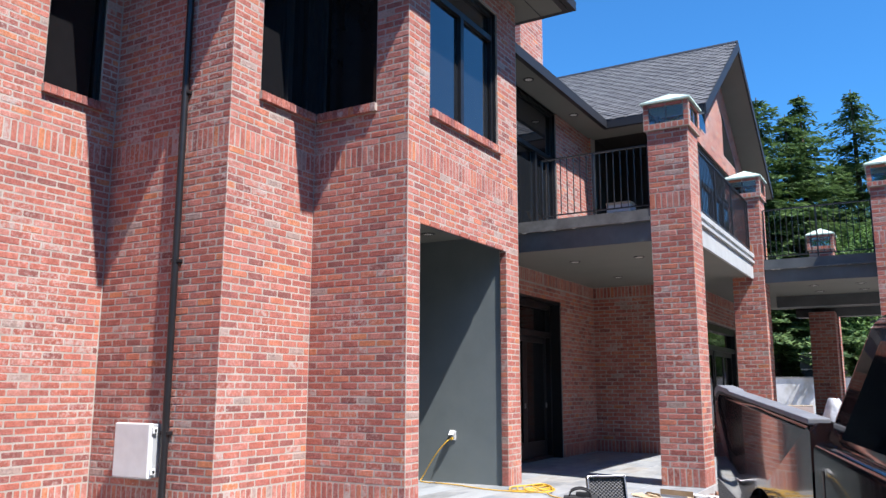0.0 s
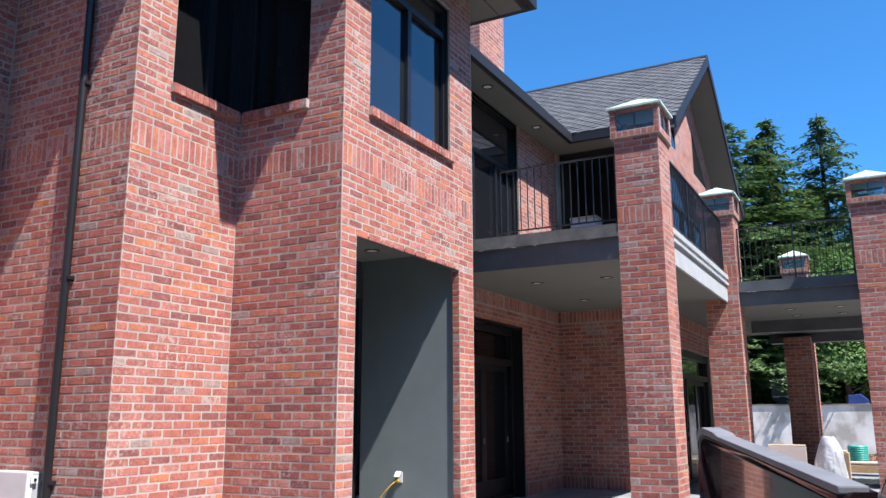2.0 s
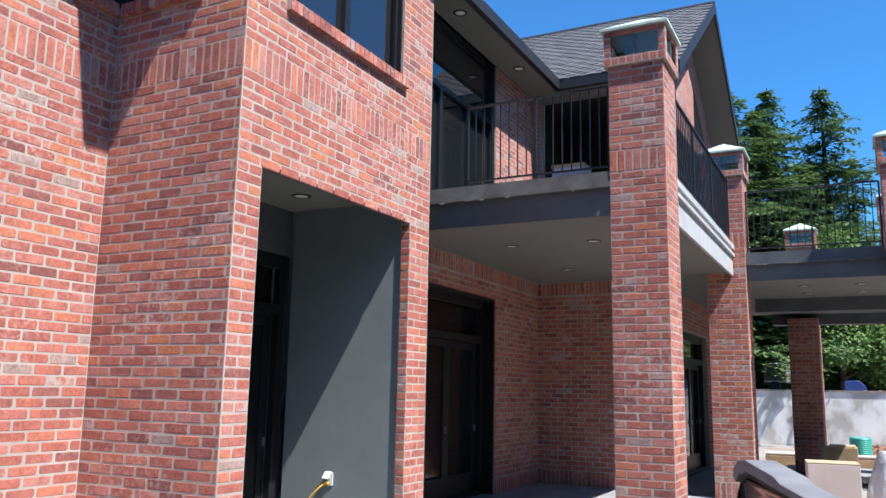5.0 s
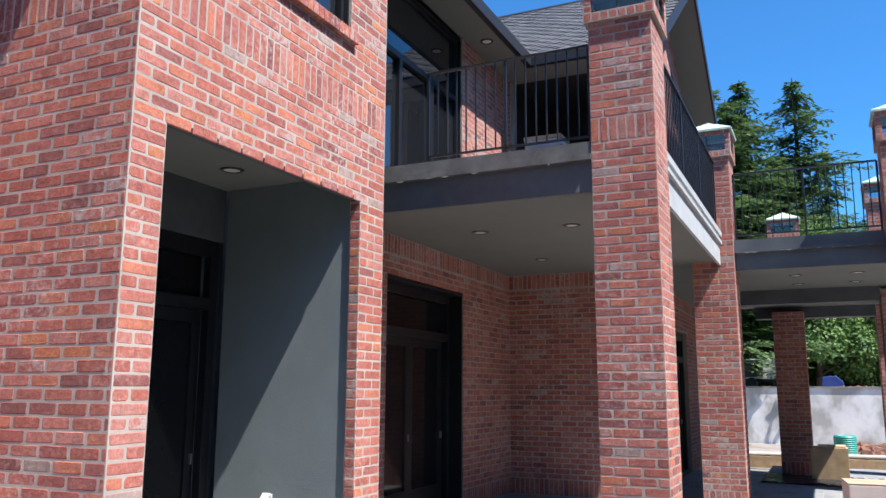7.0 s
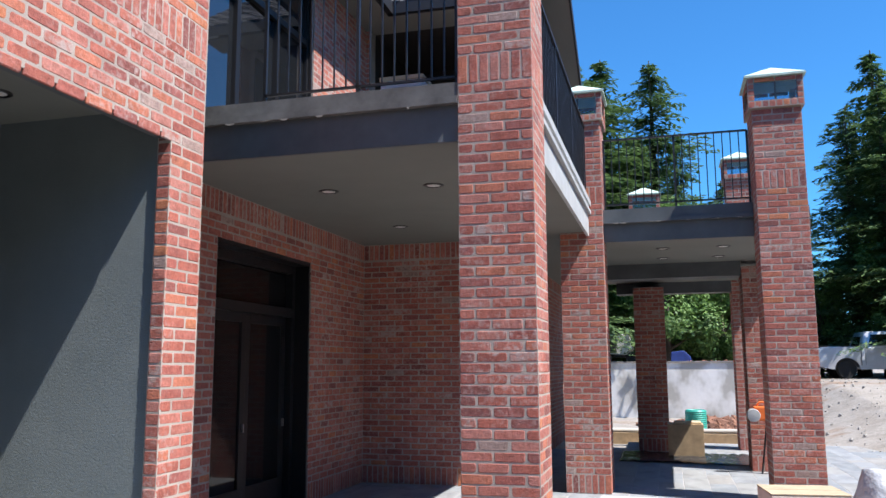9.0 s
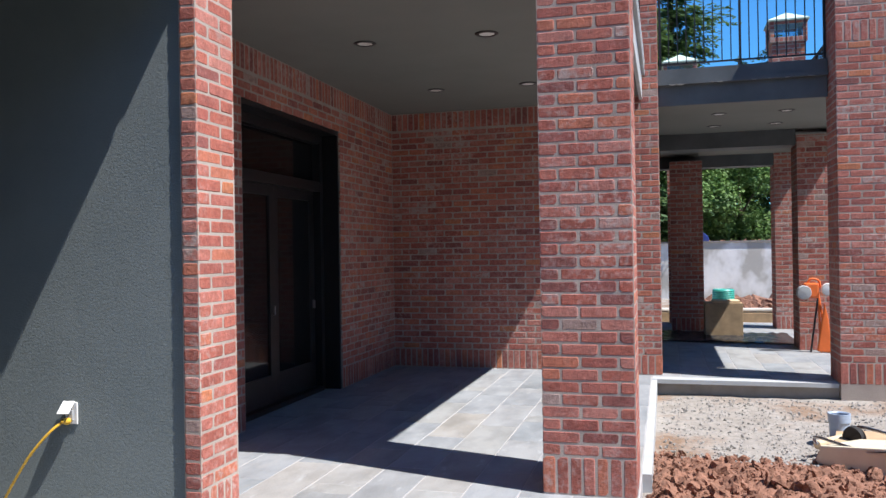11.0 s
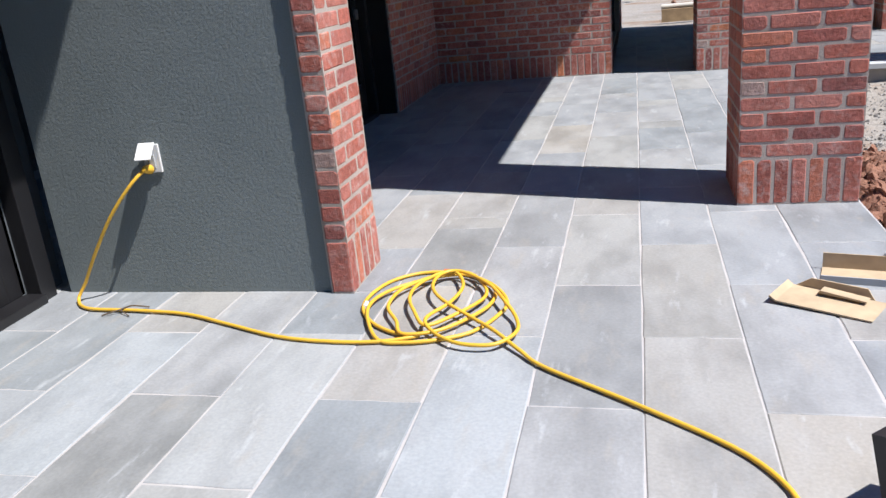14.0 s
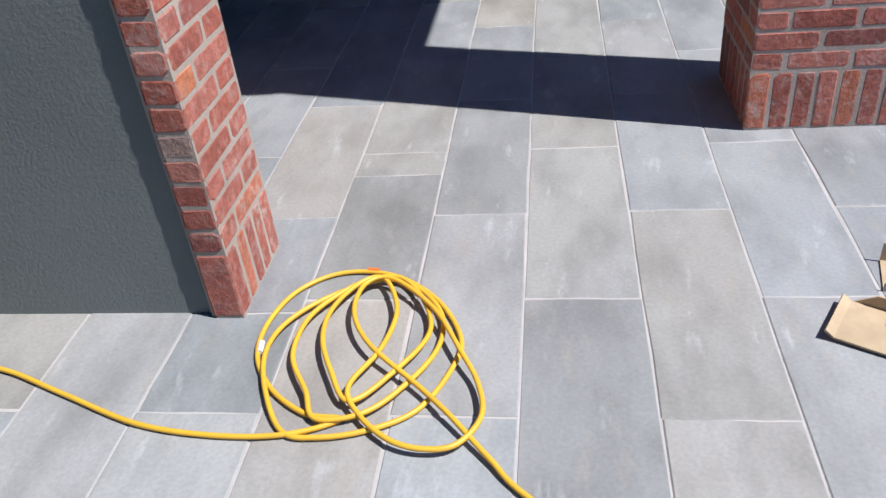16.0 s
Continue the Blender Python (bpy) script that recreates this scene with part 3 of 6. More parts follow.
# upper storey over the patio
w7u = wall("wall_upper_door", RED, (-6.85, -6.58 - M, 16.15, 18.21 + M, 4.0, TOP), (-6.85, -6.58 - M, 11.58, 12.2, 4.0, TOP), (-6.85, -6.58 - M, 12.2, 16.15, 7.4, TOP))
lay(w7u, "+x", -6.58, 11.6, 18.21, 4.15, TOP, [(12.2, 16.15, 4, 7.4)], (), near=(17.0, 6, 100))
w8u = wall("wall_upper_end", RED, (-6.58 - M, -6.52, 18.21 + M, 18.5, 4.0, TOP), (-6.52, -4.5, 18.21 + M, 18.5, 7.45, TOP), (-4.5, -4.36 - M, 18.21 + M, 18.5, 4.0, TOP))
lay(w8u, "-y", 18.21, -6.58, -4.36, 4.15, TOP, [(-6.52, -4.5, 4, 7.45)], ())
# gable wing
w9 = wall("wall_gable_low", RED, (-4.6, -4.36 - M, 18.5, 18.7, -0.2, 4.0), (-4.6, -4.36 - M, 18.7, 23.6, 3.0, 4.0), (-4.6, -4.36 - M, 23.6, 26.4, -0.2, 4.0))
lay(w9, "+x", -4.36, 18.22, 26.4, 0, 3.74, [(18.7, 23.6, -1, 3.0)], ((0.0, 0.27), (3.484, 3.74)))
w9u = tagged(part("wall_gable_high", prism([(18.51, 4.0), (18.9, 4.0), (18.9, 7.45), (25.7, 7.45), (25.7, 4.0), (26.4, 4.0), (26.4, 7.9), (22.33, 10.65), (18.51, 8.1)], "x", -4.6, -4.36 - M), MORTAR, kind="structure"), RED, "wall")
gable_holes = [(18.9, 25.7, 4.0, 7.45)]
for i in range(16):
    zz = 7.9 + i * 0.0815
    gable_holes += [(19.6 + i * 0.12, 20.9, zz, zz + 0.0815), (23.1, 24.9 - i * 0.12, zz, zz + 0.0815)]
for i in range(36):
    zz = 7.9 + i * 0.0815
    gable_holes += [(0, 18.23 + (i + 1) * 0.0815 / 0.67, zz, zz + 0.0815), (26.4 - (i + 1) * 0.0815 / 0.67, 40, zz, zz + 0.0815)]
lay(w9u, "+x", -4.36, 18.22, 26.4, 4.15, 10.5, gable_holes, ())

# ---- piers ----


def pier(name, x0, x1, y0, y1, top, count, label="square red brick pier with glazed lantern and pale copper cap"):
    p = thing(name, label, "pier", group="brick piers")
    core = part("core", boxes((x0 + M, x1 - M, y0 + M, y1 - M, -0.2, top)), MORTAR, p)
    soldiers = ((0.0, 0.27), (4.158, 4.42)) if top > 4.5 else ((0.0, 0.27),)
    cx, cy = (x0 + x1) / 2, (y0 + y1) / 2
    lay(core, "-y", y0, x0, x1, 0, top, (), soldiers, near=(cx, 2.0, count))
    lay(core, "+x", x1, y0 + 0.01, y1 - 0.01, 0, top, (), soldiers, near=(cy, 2.0, count // 2))
    lay(core, "-x", x0, y0 + 0.01, y1 - 0.01, 0, top, (), soldiers, near=(cy, 1.0, count // 3))
    lay(core, "+y", y1, x0, x1, 0, top, (), soldiers)
    if top > 4.5:
        e = 0.04
        head = part("lantern", boxes((x0 - e, x1 + e, y0 - e, y1 + e, top, top + 0.03)), MORTAR, p, "corbelled brick lantern head")
        X0, X1, Y0, Y1 = x0 - e, x1 + e, y0 - e, y1 + e
        for normal, plane, a0, a1 in (("-y", Y0, X0, X1), ("+x", X1, Y0 + .01, Y1 - .01), ("-x", X0, Y0 + .01, Y1 - .01), ("+y", Y1, X0, X1)):
            n = 8
            cells = [(a0 + (a1 - a0) * i / n, a0 + (a1 - a0) * (i + 1) / n, top - 0.0, top + 0.10) for i in range(n)]
            cells += [(a0, a0 + 0.09, top + 0.10 + 0.081 * k, top + 0.181 + 0.081 * k) for k in range(4)]
            cells += [(a1 - 0.09, a1, top + 0.10 + 0.081 * k, top + 0.181 + 0.081 * k) for k in range(4)]
            cells += [(a0 + 0.09 + (a1 - a0 - 0.18) * i / 2, a0 + 0.09 + (a1 - a0 - 0.18) * (i + 1) / 2, top + 0.36, top + 0.424) for i in range(2)]
            BRICK_JOBS.append((head, normal, plane, cells, None))
        part("lantern_core", boxes((X0 + M, X1 - M, Y0 + M, Y1 - M, top + 0.03, top + 0.10), (X0 + M, X0 + 0.08, Y0 + M, Y0 + 0.08, top + 0.1, top + 0.43), (X1 - 0.08, X1 - M, Y0 + M, Y0 + 0.08, top + 0.1, top + 0.43),
                                   (X0 + M, X0 + 0.08, Y1 - 0.08, Y1 - M, top + 0.1, top + 0.43), (X1 - 0.08, X1 - M, Y1 - 0.08, Y1 - M, top + 0.1, top + 0.43)), MORTAR, p)
        g = e + 0.0
        for nm, b in (("pane", (X0 + 0.08, X1 - 0.08, Y0 + 0.03, Y0 + 0.036, top + 0.1, top + 0.36)), ("pane", (X0 + 0.08, X1 - 0.08, Y1 - 0.036, Y1 - 0.03, top + 0.1, top + 0.36)),
                      ("pane", (X0 + 0.03, X0 + 0.036, Y0 + 0.08, Y1 - 0.08, top + 0.1, top + 0.36)), ("pane", (X1 - 0.036, X1 - 0.03, Y0 + 0.08, Y1 - 0.08, top + 0.1, top + 0.36))):
            part(nm, boxes(b), GLASS, p, "clear lantern glass")
        for bar in ((cx - 0.012, cx + 0.012, Y0 + 0.015, Y0 + 0.03, top + 0.1, top + 0.36), (X1 - 0.03, X1 - 0.015, cy - 0.012, cy + 0.012, top + 0.1, top + 0.36)):
            part("glazing_bar", boxes(bar), GREY, p)
        z0, ov = top + 0.43, 0.035
        bm = bmesh.new()
        a = [bm.verts.new(v) for v in ((X0 - ov, Y0 - ov, z0), (X1 + ov, Y0 - ov, z0), (X1 + ov, Y1 + ov, z0), (X0 - ov, Y1 + ov, z0))]
        b = [bm.verts.new((v.co.x, v.co.y, z0 + 0.03)) for v in a]
        tip = bm.verts.new((cx, cy, z0 + 0.25))
        bm.faces.new(a[::-1])
        for i in range(4):
            k = (i + 1) % 4
            bm.faces.new((a[i], a[k], b[k], b[i])), bm.faces.new((b[i], b[k], tip))
        part("cap", bm, PATINA, p, "pale green copper pyramid cap")
    return p


pier("pier", -3.52, -2.885, 12.42, 13.055, 5.43, 250)
pier("pier", -3.37, -2.735, 17.93, 18.565, 5.43, 150)
pier("pier", -0.64, 0.0, 17.55, 18.185, 5.29, 150)
pier("pier", -0.59, 0.045, 20.96, 21.6, 3.5, 120, "square red brick pier under the far deck")
pier("pier", -0.50, 0.135, 24.5, 25.14, 5.85, 0)
pier("pier", -2.60, -1.965, 25.6, 26.235, 5.40, 0)
pier("pier", -2.56, -1.925, 23.9, 24.54, 3.45, 100, "square red brick pier under the far deck")

# ---- porch behind the third bay ----
solid("wall_stucco", [(-7.0, -5.505, 11.17, 11.30, -0.02, 3.76)], STUCCO, label="dark grey-green rough stucco wall with a sharp shadow", category="wall")
solid("wall_porch_inner", [(-9.0, -7.02, 8.62, 11.16, 3.2, 4.2), (-9.0, -7.15, 11.0, 11.3, -0.02, 4.2), (-9.0, -5.5, 8.40, 8.62, -0.02, 4.2)], GREY, label="grey painted porch wall", category="wall")
solid("ceiling_porch", [(-7.15, -5.50, 8.62, 11.16, 3.74, 3.84)], CEIL, label="grey painted porch ceiling", category="ceiling")
solid("porch_beam", [(-5.52, -5.42, 8.66, 11.14, 3.50, 3.508)], GREY, label="painted steel lintel plate", category="lintel")


def glazed_door(name, label, x, y0, y1, z1, leaves, transom, depth=0.16):
    """Dark glazed doors in a wall that faces +x."""
    d = thing(name, label, "door", kind="")
    bs = [(x - depth, x, y0, y0 + 0.11, 0.0, z1), (x - depth, x, y1 - 0.11, y1, 0.0, z1), (x - depth, x, y0 + 0.11, y1 - 0.11, z1 - 0.16, z1), (x - depth, x, y0 + 0.11, y1 - 0.11, transom, transom + 0.12)]
    part("door_frame", boxes(*bs, bevel=0.006), BLACK, d)
    part("threshold", boxes((x - depth, x + 0.03, y0 + 0.11, y1 - 0.11, 0.0, 0.05), bevel=0.006), BLACK, d)
    part("pane", boxes((x - 0.11, x - 0.10, y0 + 0.11, y1 - 0.11, transom + 0.12, z1 - 0.16)), DOOR_GLASS, d, "dark transom glass")
    w = (y1 - y0 - 0.22) / leaves
    for i in range(leaves):
        a, b = y0 + 0.11 + i * w, y0 + 0.11 + (i + 1) * w
        xo = x - 0.07 - 0.02 * (i % 2)
        leaf = part("door_leaf", boxes((xo - 0.05, xo, a + .004, a + 0.12, 0.05, transom), (xo - 0.05, xo, b - 0.12, b - .004, 0.05, transom), (xo - 0.05, xo, a + 0.12, b - 0.12, 0.05, 0.36), (xo - 0.05, xo, a + 0.12, b - 0.12, transom - 0.12, transom), bevel=0.005), BLACK, d)
        part("pane", boxes((xo - 0.03, xo - 0.02, a + 0.12, b - 0.12, 0.36, transom - 0.12)), DOOR_GLASS, leaf, "dark reflecting door glass")
        part("door_handle", boxes((xo, xo + 0.03, b - 0.07, b - 0.05, 1.02, 1.12), bevel=0.005), CHROME, leaf, "small metal door handle")
    return d


glazed_door("door", "black framed glazed double door with a transom, in the covered patio", -6.80, 13.79, 16.19, 3.21, 2, 2.46)
glazed_door("door", "black framed glazed sliding door in the porch", -7.06, 8.7, 11.14, 3.2, 2, 2.5, 0.12)
glazed_door("door", "wide black framed glazed folding door under the gable", -4.44, 18.72, 23.58, 2.99, 4, 2.35)

# ---- slabs, soffits, decks ----
solid("ceiling_patio", [(-6.58, -2.98, 12.50, 18.21, 3.74, 3.80), (-4.36, -2.98, 18.21, 26.0, 3.74, 3.80), (-6.58, -5.98, 11.58, 12.5, 3.74, 3.80)], CEIL, label="grey painted soffit with recessed lights", category="ceiling")
solid("balcony_slab", [(-6.58, -2.98, 12.50, 18.21, 3.80, 4.12), (-4.36, -2.98, 18.21, 26.0, 3.80, 4.12), (-6.58, -5.98, 11.58, 12.5, 3.80, 4.12)], COPING, label="concrete balcony slab", category="balcony")
solid("balcony_fascia", [(-6.57, -3.53, 12.46, 12.50, 3.68, 4.00)], GREY, label="grey painted balcony fascia", category="fascia")
solid("balcony_coping", [(-6.57, -3.525, 12.40, 12.62, 4.00, 4.06), (-6.57, -3.525, 12.43, 12.62, 4.06, 4.19)], COPING, label="rough concrete balcony coping", category="coping")
solid("balcony_side_fascia", [(-2.98, -2.94, 13.06, 17.92, 3.68, 4.00)], TRIM, label="light grey balcony side fascia", category="fascia")
solid("balcony_side_coping", [(-2.98, -2.90, 13.06, 17.92, 4.00, 4.05), (-2.98, -2.93, 13.06, 17.92, 4.05, 4.12), (-3.2, -2.90, 13.06, 17.92, 4.12, 4.20)], TRIM, label="stepped light grey balcony moulding", category="coping")
solid("far_soffit", [(-2.94, 0.1, 18.08, 25.4, 3.60, 3.66)], CEIL, label="grey painted soffit under the far deck", category="ceiling")
solid("far_deck", [(-2.94, 0.1, 18.08, 25.4, 3.66, 4.00)], COPING, label="far deck slab", category="balcony")
solid("far_fascia", [(-2.734, -0.65, 18.02, 18.08, 3.59, 3.86)], GREY, label="grey painted deck fascia with worn edges", category="fascia")
solid("far_coping", [(-2.734, -0.65, 17.96, 18.14, 3.86, 3.91), (-2.734, -0.65, 17.99, 18.14, 3.91, 4.07)], GREY, label="dark grey deck coping", category="coping")
solid("far_beam", [(-2.94, -0.6, 20.98, 21.4, 3.34, 3.60), (-2.94, -0.51, 24.5, 24.9, 3.36, 3.60), (0.046, 0.10, 18.2, 24.5, 3.40, 3.60)], GREY, label="grey painted deck beam", category="beam")


def railing(name, label, p, q, z0, z1, gap=0.112, posts=2):
    r = thing(name, label, "railing", group="black metal railings")
    p, q = Vector(p), Vector(q)
    d = q - p
    n = round(d.length / gap)
    ang = math.degrees(math.atan2(d.y, d.x))

    def bar(nm, l, h, w, zc, at):
        ob = part(nm, boxes((-l / 2, l / 2, -w / 2, w / 2, -h / 2, h / 2)), RAIL, r)
        ob.matrix_local = pose(at.x, at.y, zc, 0, 0, ang)
        return ob

    bar("top_rail", d.length, 0.022, 0.045, z1, (p + q) / 2)
    bar("lower_rail", d.length, 0.02, 0.03, z0 + 0.08, (p + q) / 2)
    me = None
    for i in range(n + 1):
        at = p + d * (i / n)
        post = i in (0, n) or (posts > 2 and i % (n // (posts - 1)) == 0)
        if me is None or post:
            ob = bar("post" if post else "baluster", 0.03 if post else 0.014, z1 - z0 - (0.0 if post else 0.08), 0.03 if post else 0.014, (z0 + z1) / 2 + (0 if post else 0.04), at)
            if not post:
                me = ob
        else:
            ob = me.copy()
            scene.collection.objects.link(ob)
            ob.matrix_local = pose(at.x, at.y, (z0 + z1) / 2 + 0.04, 0, 0, ang)
    return r


railing("railing", "black metal balcony railing with thin balusters", (-5.38, 12.52), (-3.55, 12.52), 4.19, 5.24, posts=3)
railing("railing", "black metal balcony railing with thin balusters along the side", (-2.96, 13.08), (-2.96, 17.72), 4.20, 5.28, posts=4)
railing("railing", "black metal deck railing with thin balusters", (-2.70, 18.06), (-0.67, 18.06), 4.07, 5.14, posts=3)
railing("railing", "black metal deck railing at the side", (-0.05, 18.2), (-0.05, 24.5), 4.0, 5.04, posts=4)


def downlight(x, y, z):
    l = thing("recessed_light", "round recessed ceiling light with a dark trim", "ceiling light", (x, y, z), group="recessed lights")
    part("trim_ring", lathe([(0.075, 0.0), (0.078, -0.010), (0.105, -0.008), (0.112, 0.0)], 28), LAMP_TRIM, l, smooth=True)
    part("lens", lathe([(0.0001, -0.004), (0.074, -0.004), (0.074, 0.0)], 28), LAMP_LENS, l, "pale lamp lens")
    return l


first = downlight(-5.475, 14.23, 3.738)
for x, y, z in ((-4.265, 14.26, 3.738), (-5.44, 16.65, 3.738), (-4.265, 16.65, 3.738), (-6.68, 9.75, 3.738), (-6.42, 10.52, 3.738), (-1.9, 19.0, 3.598), (-1.0, 19.0, 3.598), (-1.9, 20.2, 3.598),
                (-1.0, 20.2, 3.598), (-1.9, 22.5, 3.598), (-1.0, 22.5, 3.598), (-6.25, 14.0, 7.398), (-6.25, 16.4, 7.398), (-5.0, 10.6, 7.668), (-5.0, 9.0, 7.668)):
    copy_thing(first, pose(x, y, z))

# ---- eaves and roofs ----
EX, EY, EZ = 0.73, 0.8, 7.67      # how far the eaves reach out to the east and south, and their height
XA, XB, XC, YB, YC = -9.0 + EX, -6.9 + EX, -5.4 + EX, 6.79 - EY, 8.36 - EY
solid("eave_soffit", [(-8.9, XB, YB, YC, EZ, EZ + 0.06), (-8.9, XC, YC, 12.13, EZ, EZ + 0.06), (-11.0, XA, -2.0, YB, EZ, EZ + 0.06), (-11.0, -8.9, YB, 12.13, EZ, EZ + 0.06)], CEIL, label="painted eave soffit", category="soffit")
solid("eave_gutter", [(XB, XB + 0.1, YB - 0.1, YC - 0.1, EZ, EZ + 0.16), (XA, XB, YB - 0.1, YB, EZ, EZ + 0.16), (XC, XC + 0.1, YC - 0.1, 12.23, EZ, EZ + 0.16),
                      (XB, XC, YC - 0.1, YC, EZ, EZ + 0.16), (-6.2, XC, 12.13, 12.23, EZ, EZ + 0.16), (XA, XA + 0.1, -2.0, YB - 0.1, EZ, EZ + 0.16)], GUTTER, label="dark metal gutter", category="gutter")
solid("eave_trim", [(XC - 0.09, XC, YC, 12.13, EZ - 0.02, EZ - 0.002), (XC - 0.5, XC - 0.49, YC, 12.13, EZ - 0.012, EZ - 0.002)], GUTTER, label="dark strip round the eave soffit", category="trim")
solid("balcony_eave_soffit", [(-6.9, -6.02, 12.23, 17.76, 7.40, 7.46), (-6.9, -4.0, 17.76, 18.4, 7.40, 7.46)], CEIL, label="painted eave soffit over the balcony", category="soffit")
solid("balcony_eave_gutter", [(-6.02, -5.92, 12.23, 17.70, 7.40, 7.60), (-6.02, -3.72, 17.66, 17.76, 7.40, 7.60)], GUTTER, label="dark metal gutter over the balcony", category="gutter")


def shingled(name, label, a, b, c, d, course=0.16, width=0.30):
    """A roof plane: a, b along the eave, d, c above them; real overlapping shingles on a deck."""
    a, b, c, d = (Vector(v) for v in (a, b, c, d))
    n = (b - a).cross(d - a).normalized()
    if n.z < 0:
        n = -n
    bm = bmesh.new()
    top = [bm.verts.new(v) for v in (a, b, c, d)]
    low = [bm.verts.new(v - n * 0.08) for v in (a, b, c, d)]
    bm.faces.new(top), bm.faces.new(low[::-1])
    for i in range(4):
        bm.faces.new((top[i], low[i], low[(i + 1) % 4], top[(i + 1) % 4]))
    bmesh.ops.recalc_face_normals(bm, faces=bm.faces[:])
    base = tagged(part(name, bm, ROOF, kind="structure"), label, "roof")
    rng = random.Random(3)
    rows = int((d - a).length / course)
    vs, fs = [], []
    for r in range(rows):
        s0, s1 = r / rows, min(1, (r + 1.15) / rows)
        l0, r0 = a.lerp(d, s0), b.lerp(c, s0)
        l1, r1 = a.lerp(d, s1), b.lerp(c, s1)
        m = max(1, int((r0 - l0).length / width))
        for k in range(m):
            u0, u1 = (k + 0.5 * (r % 2)) / m, min(1.0, (k + 1 + 0.5 * (r % 2)) / m - 0.008)
            if u1 <= u0:
                continue
            h = 0.012 + rng.uniform(0, 0.008)
            i = len(vs)
            vs += [tuple(l0.lerp(r0, u0) + n * h), tuple(l0.lerp(r0, u1) + n * h), tuple(l1.lerp(r1, u1) + n * 0.003), tuple(l1.lerp(r1, u0) + n * 0.003),
                   tuple(l0.lerp(r0, u0)), tuple(l0.lerp(r0, u1))]
            fs += [(i, i + 1, i + 2, i + 3), (i + 4, i + 5, i + 1, i)]
    me = bpy.data.meshes.new("shingles")
    me.from_pydata(vs, [], fs)
    me.materials.append(ROOF)
    ob = new("shingles", me)
    ob.parent = base
    tagged(ob, kind="stuff")


PEAK = 10.86
shingled("roof_gable_near", "dark grey shingle roof slope", (-3.66, 17.66, 7.60), (-15.0, 17.66, 7.60), (-15.0, 22.33, PEAK), (-3.66, 22.33, PEAK))
shingled("roof_gable_far", "dark grey shingle roof slope", (-3.66, 27.0, 7.60), (-15.0, 27.0, 7.60), (-15.0, 22.33, PEAK), (-3.66, 22.33, PEAK))
shingled("roof_balcony", "dark grey shingle roof slope", (-5.95, 12.2, 7.58), (-5.95, 17.7, 7.58), (-9.0, 19.5, 9.2), (-9.0, 12.2, 9.2))
shingled("roof_house", "dark grey shingle roof slope", (XC + 0.05, 7.5, 7.83), (XC + 0.05, 12.2, 7.83), (-9.0, 12.2, 9.4), (-9.0, 7.5, 9.4))
for sgn, ye in ((1, 17.66), (-1, 27.0)):
    tagged(part("rake_board", prism([(ye, 7.34), (ye, 7.60), (22.33, PEAK), (22.33, PEAK - 0.28)], "x", -3.70, -3.655), GUTTER, kind="structure"), "dark rake board of the gable", "trim")
    tagged(part("rake_soffit", prism([(ye, 7.36), (ye, 7.40), (22.33, PEAK - 0.22), (22.33, PEAK - 0.26)], "x", -4.36, -3.70), CEIL, kind="structure"), "grey gable soffit", "soffit")
tagged(part("ridge_cap", prism([(22.19, PEAK - 0.07), (22.33, PEAK + 0.035), (22.47, PEAK - 0.07), (22.33, PEAK + 0.01)], "x", -15.0, -3.66), GUTTER, kind="structure"), "dark ridge shingles", "roof")
chimney = wall("chimney", "red brick chimney", (-7.9, -6.96 - M, 15.2 + M, 16.4 - M, 7.0, 11.6))
lay(chimney, "+x", -6.96, 15.21, 16.39, 8.0, 11.6, (), ())
lay(chimney, "-y", 15.2, -7.9, -6.96, 8.0, 11.6, (), ())

# ---- windows of the bays ----


def sill(a0, a1, plane, normal, z, label="brick window sill of upright headers"):
    s = thing("brick_sill", label, "window sill", group="brick window sills")
    n = round((a1 - a0) / 0.085)
    for i in range(n):
        w = (a1 - a0) / n
        a, b = a0 + i * w + 0.004, a0 + (i + 1) * w - 0.004
        pr = (plane - 0.10, plane + 0.055) if normal == "+x" else (plane - 0.055, plane + 0.10)
        box = (pr[0], pr[1], a, b, z - 0.11, z) if normal == "+x" else (a, b, pr[0], pr[1], z - 0.11, z)
        part("brick", boxes(box, bevel=0.004), BRICK, s)
    box = (plane - 0.09, plane + 0.046, a0 + .002, a1 - .002, z - 0.104, z - 0.006) if normal == "+x" else (a0 + .002, a1 - .002, plane - 0.046, plane + 0.09, z - 0.104, z - 0.006)
    part("mortar_bed", boxes(box), MORTAR, s)


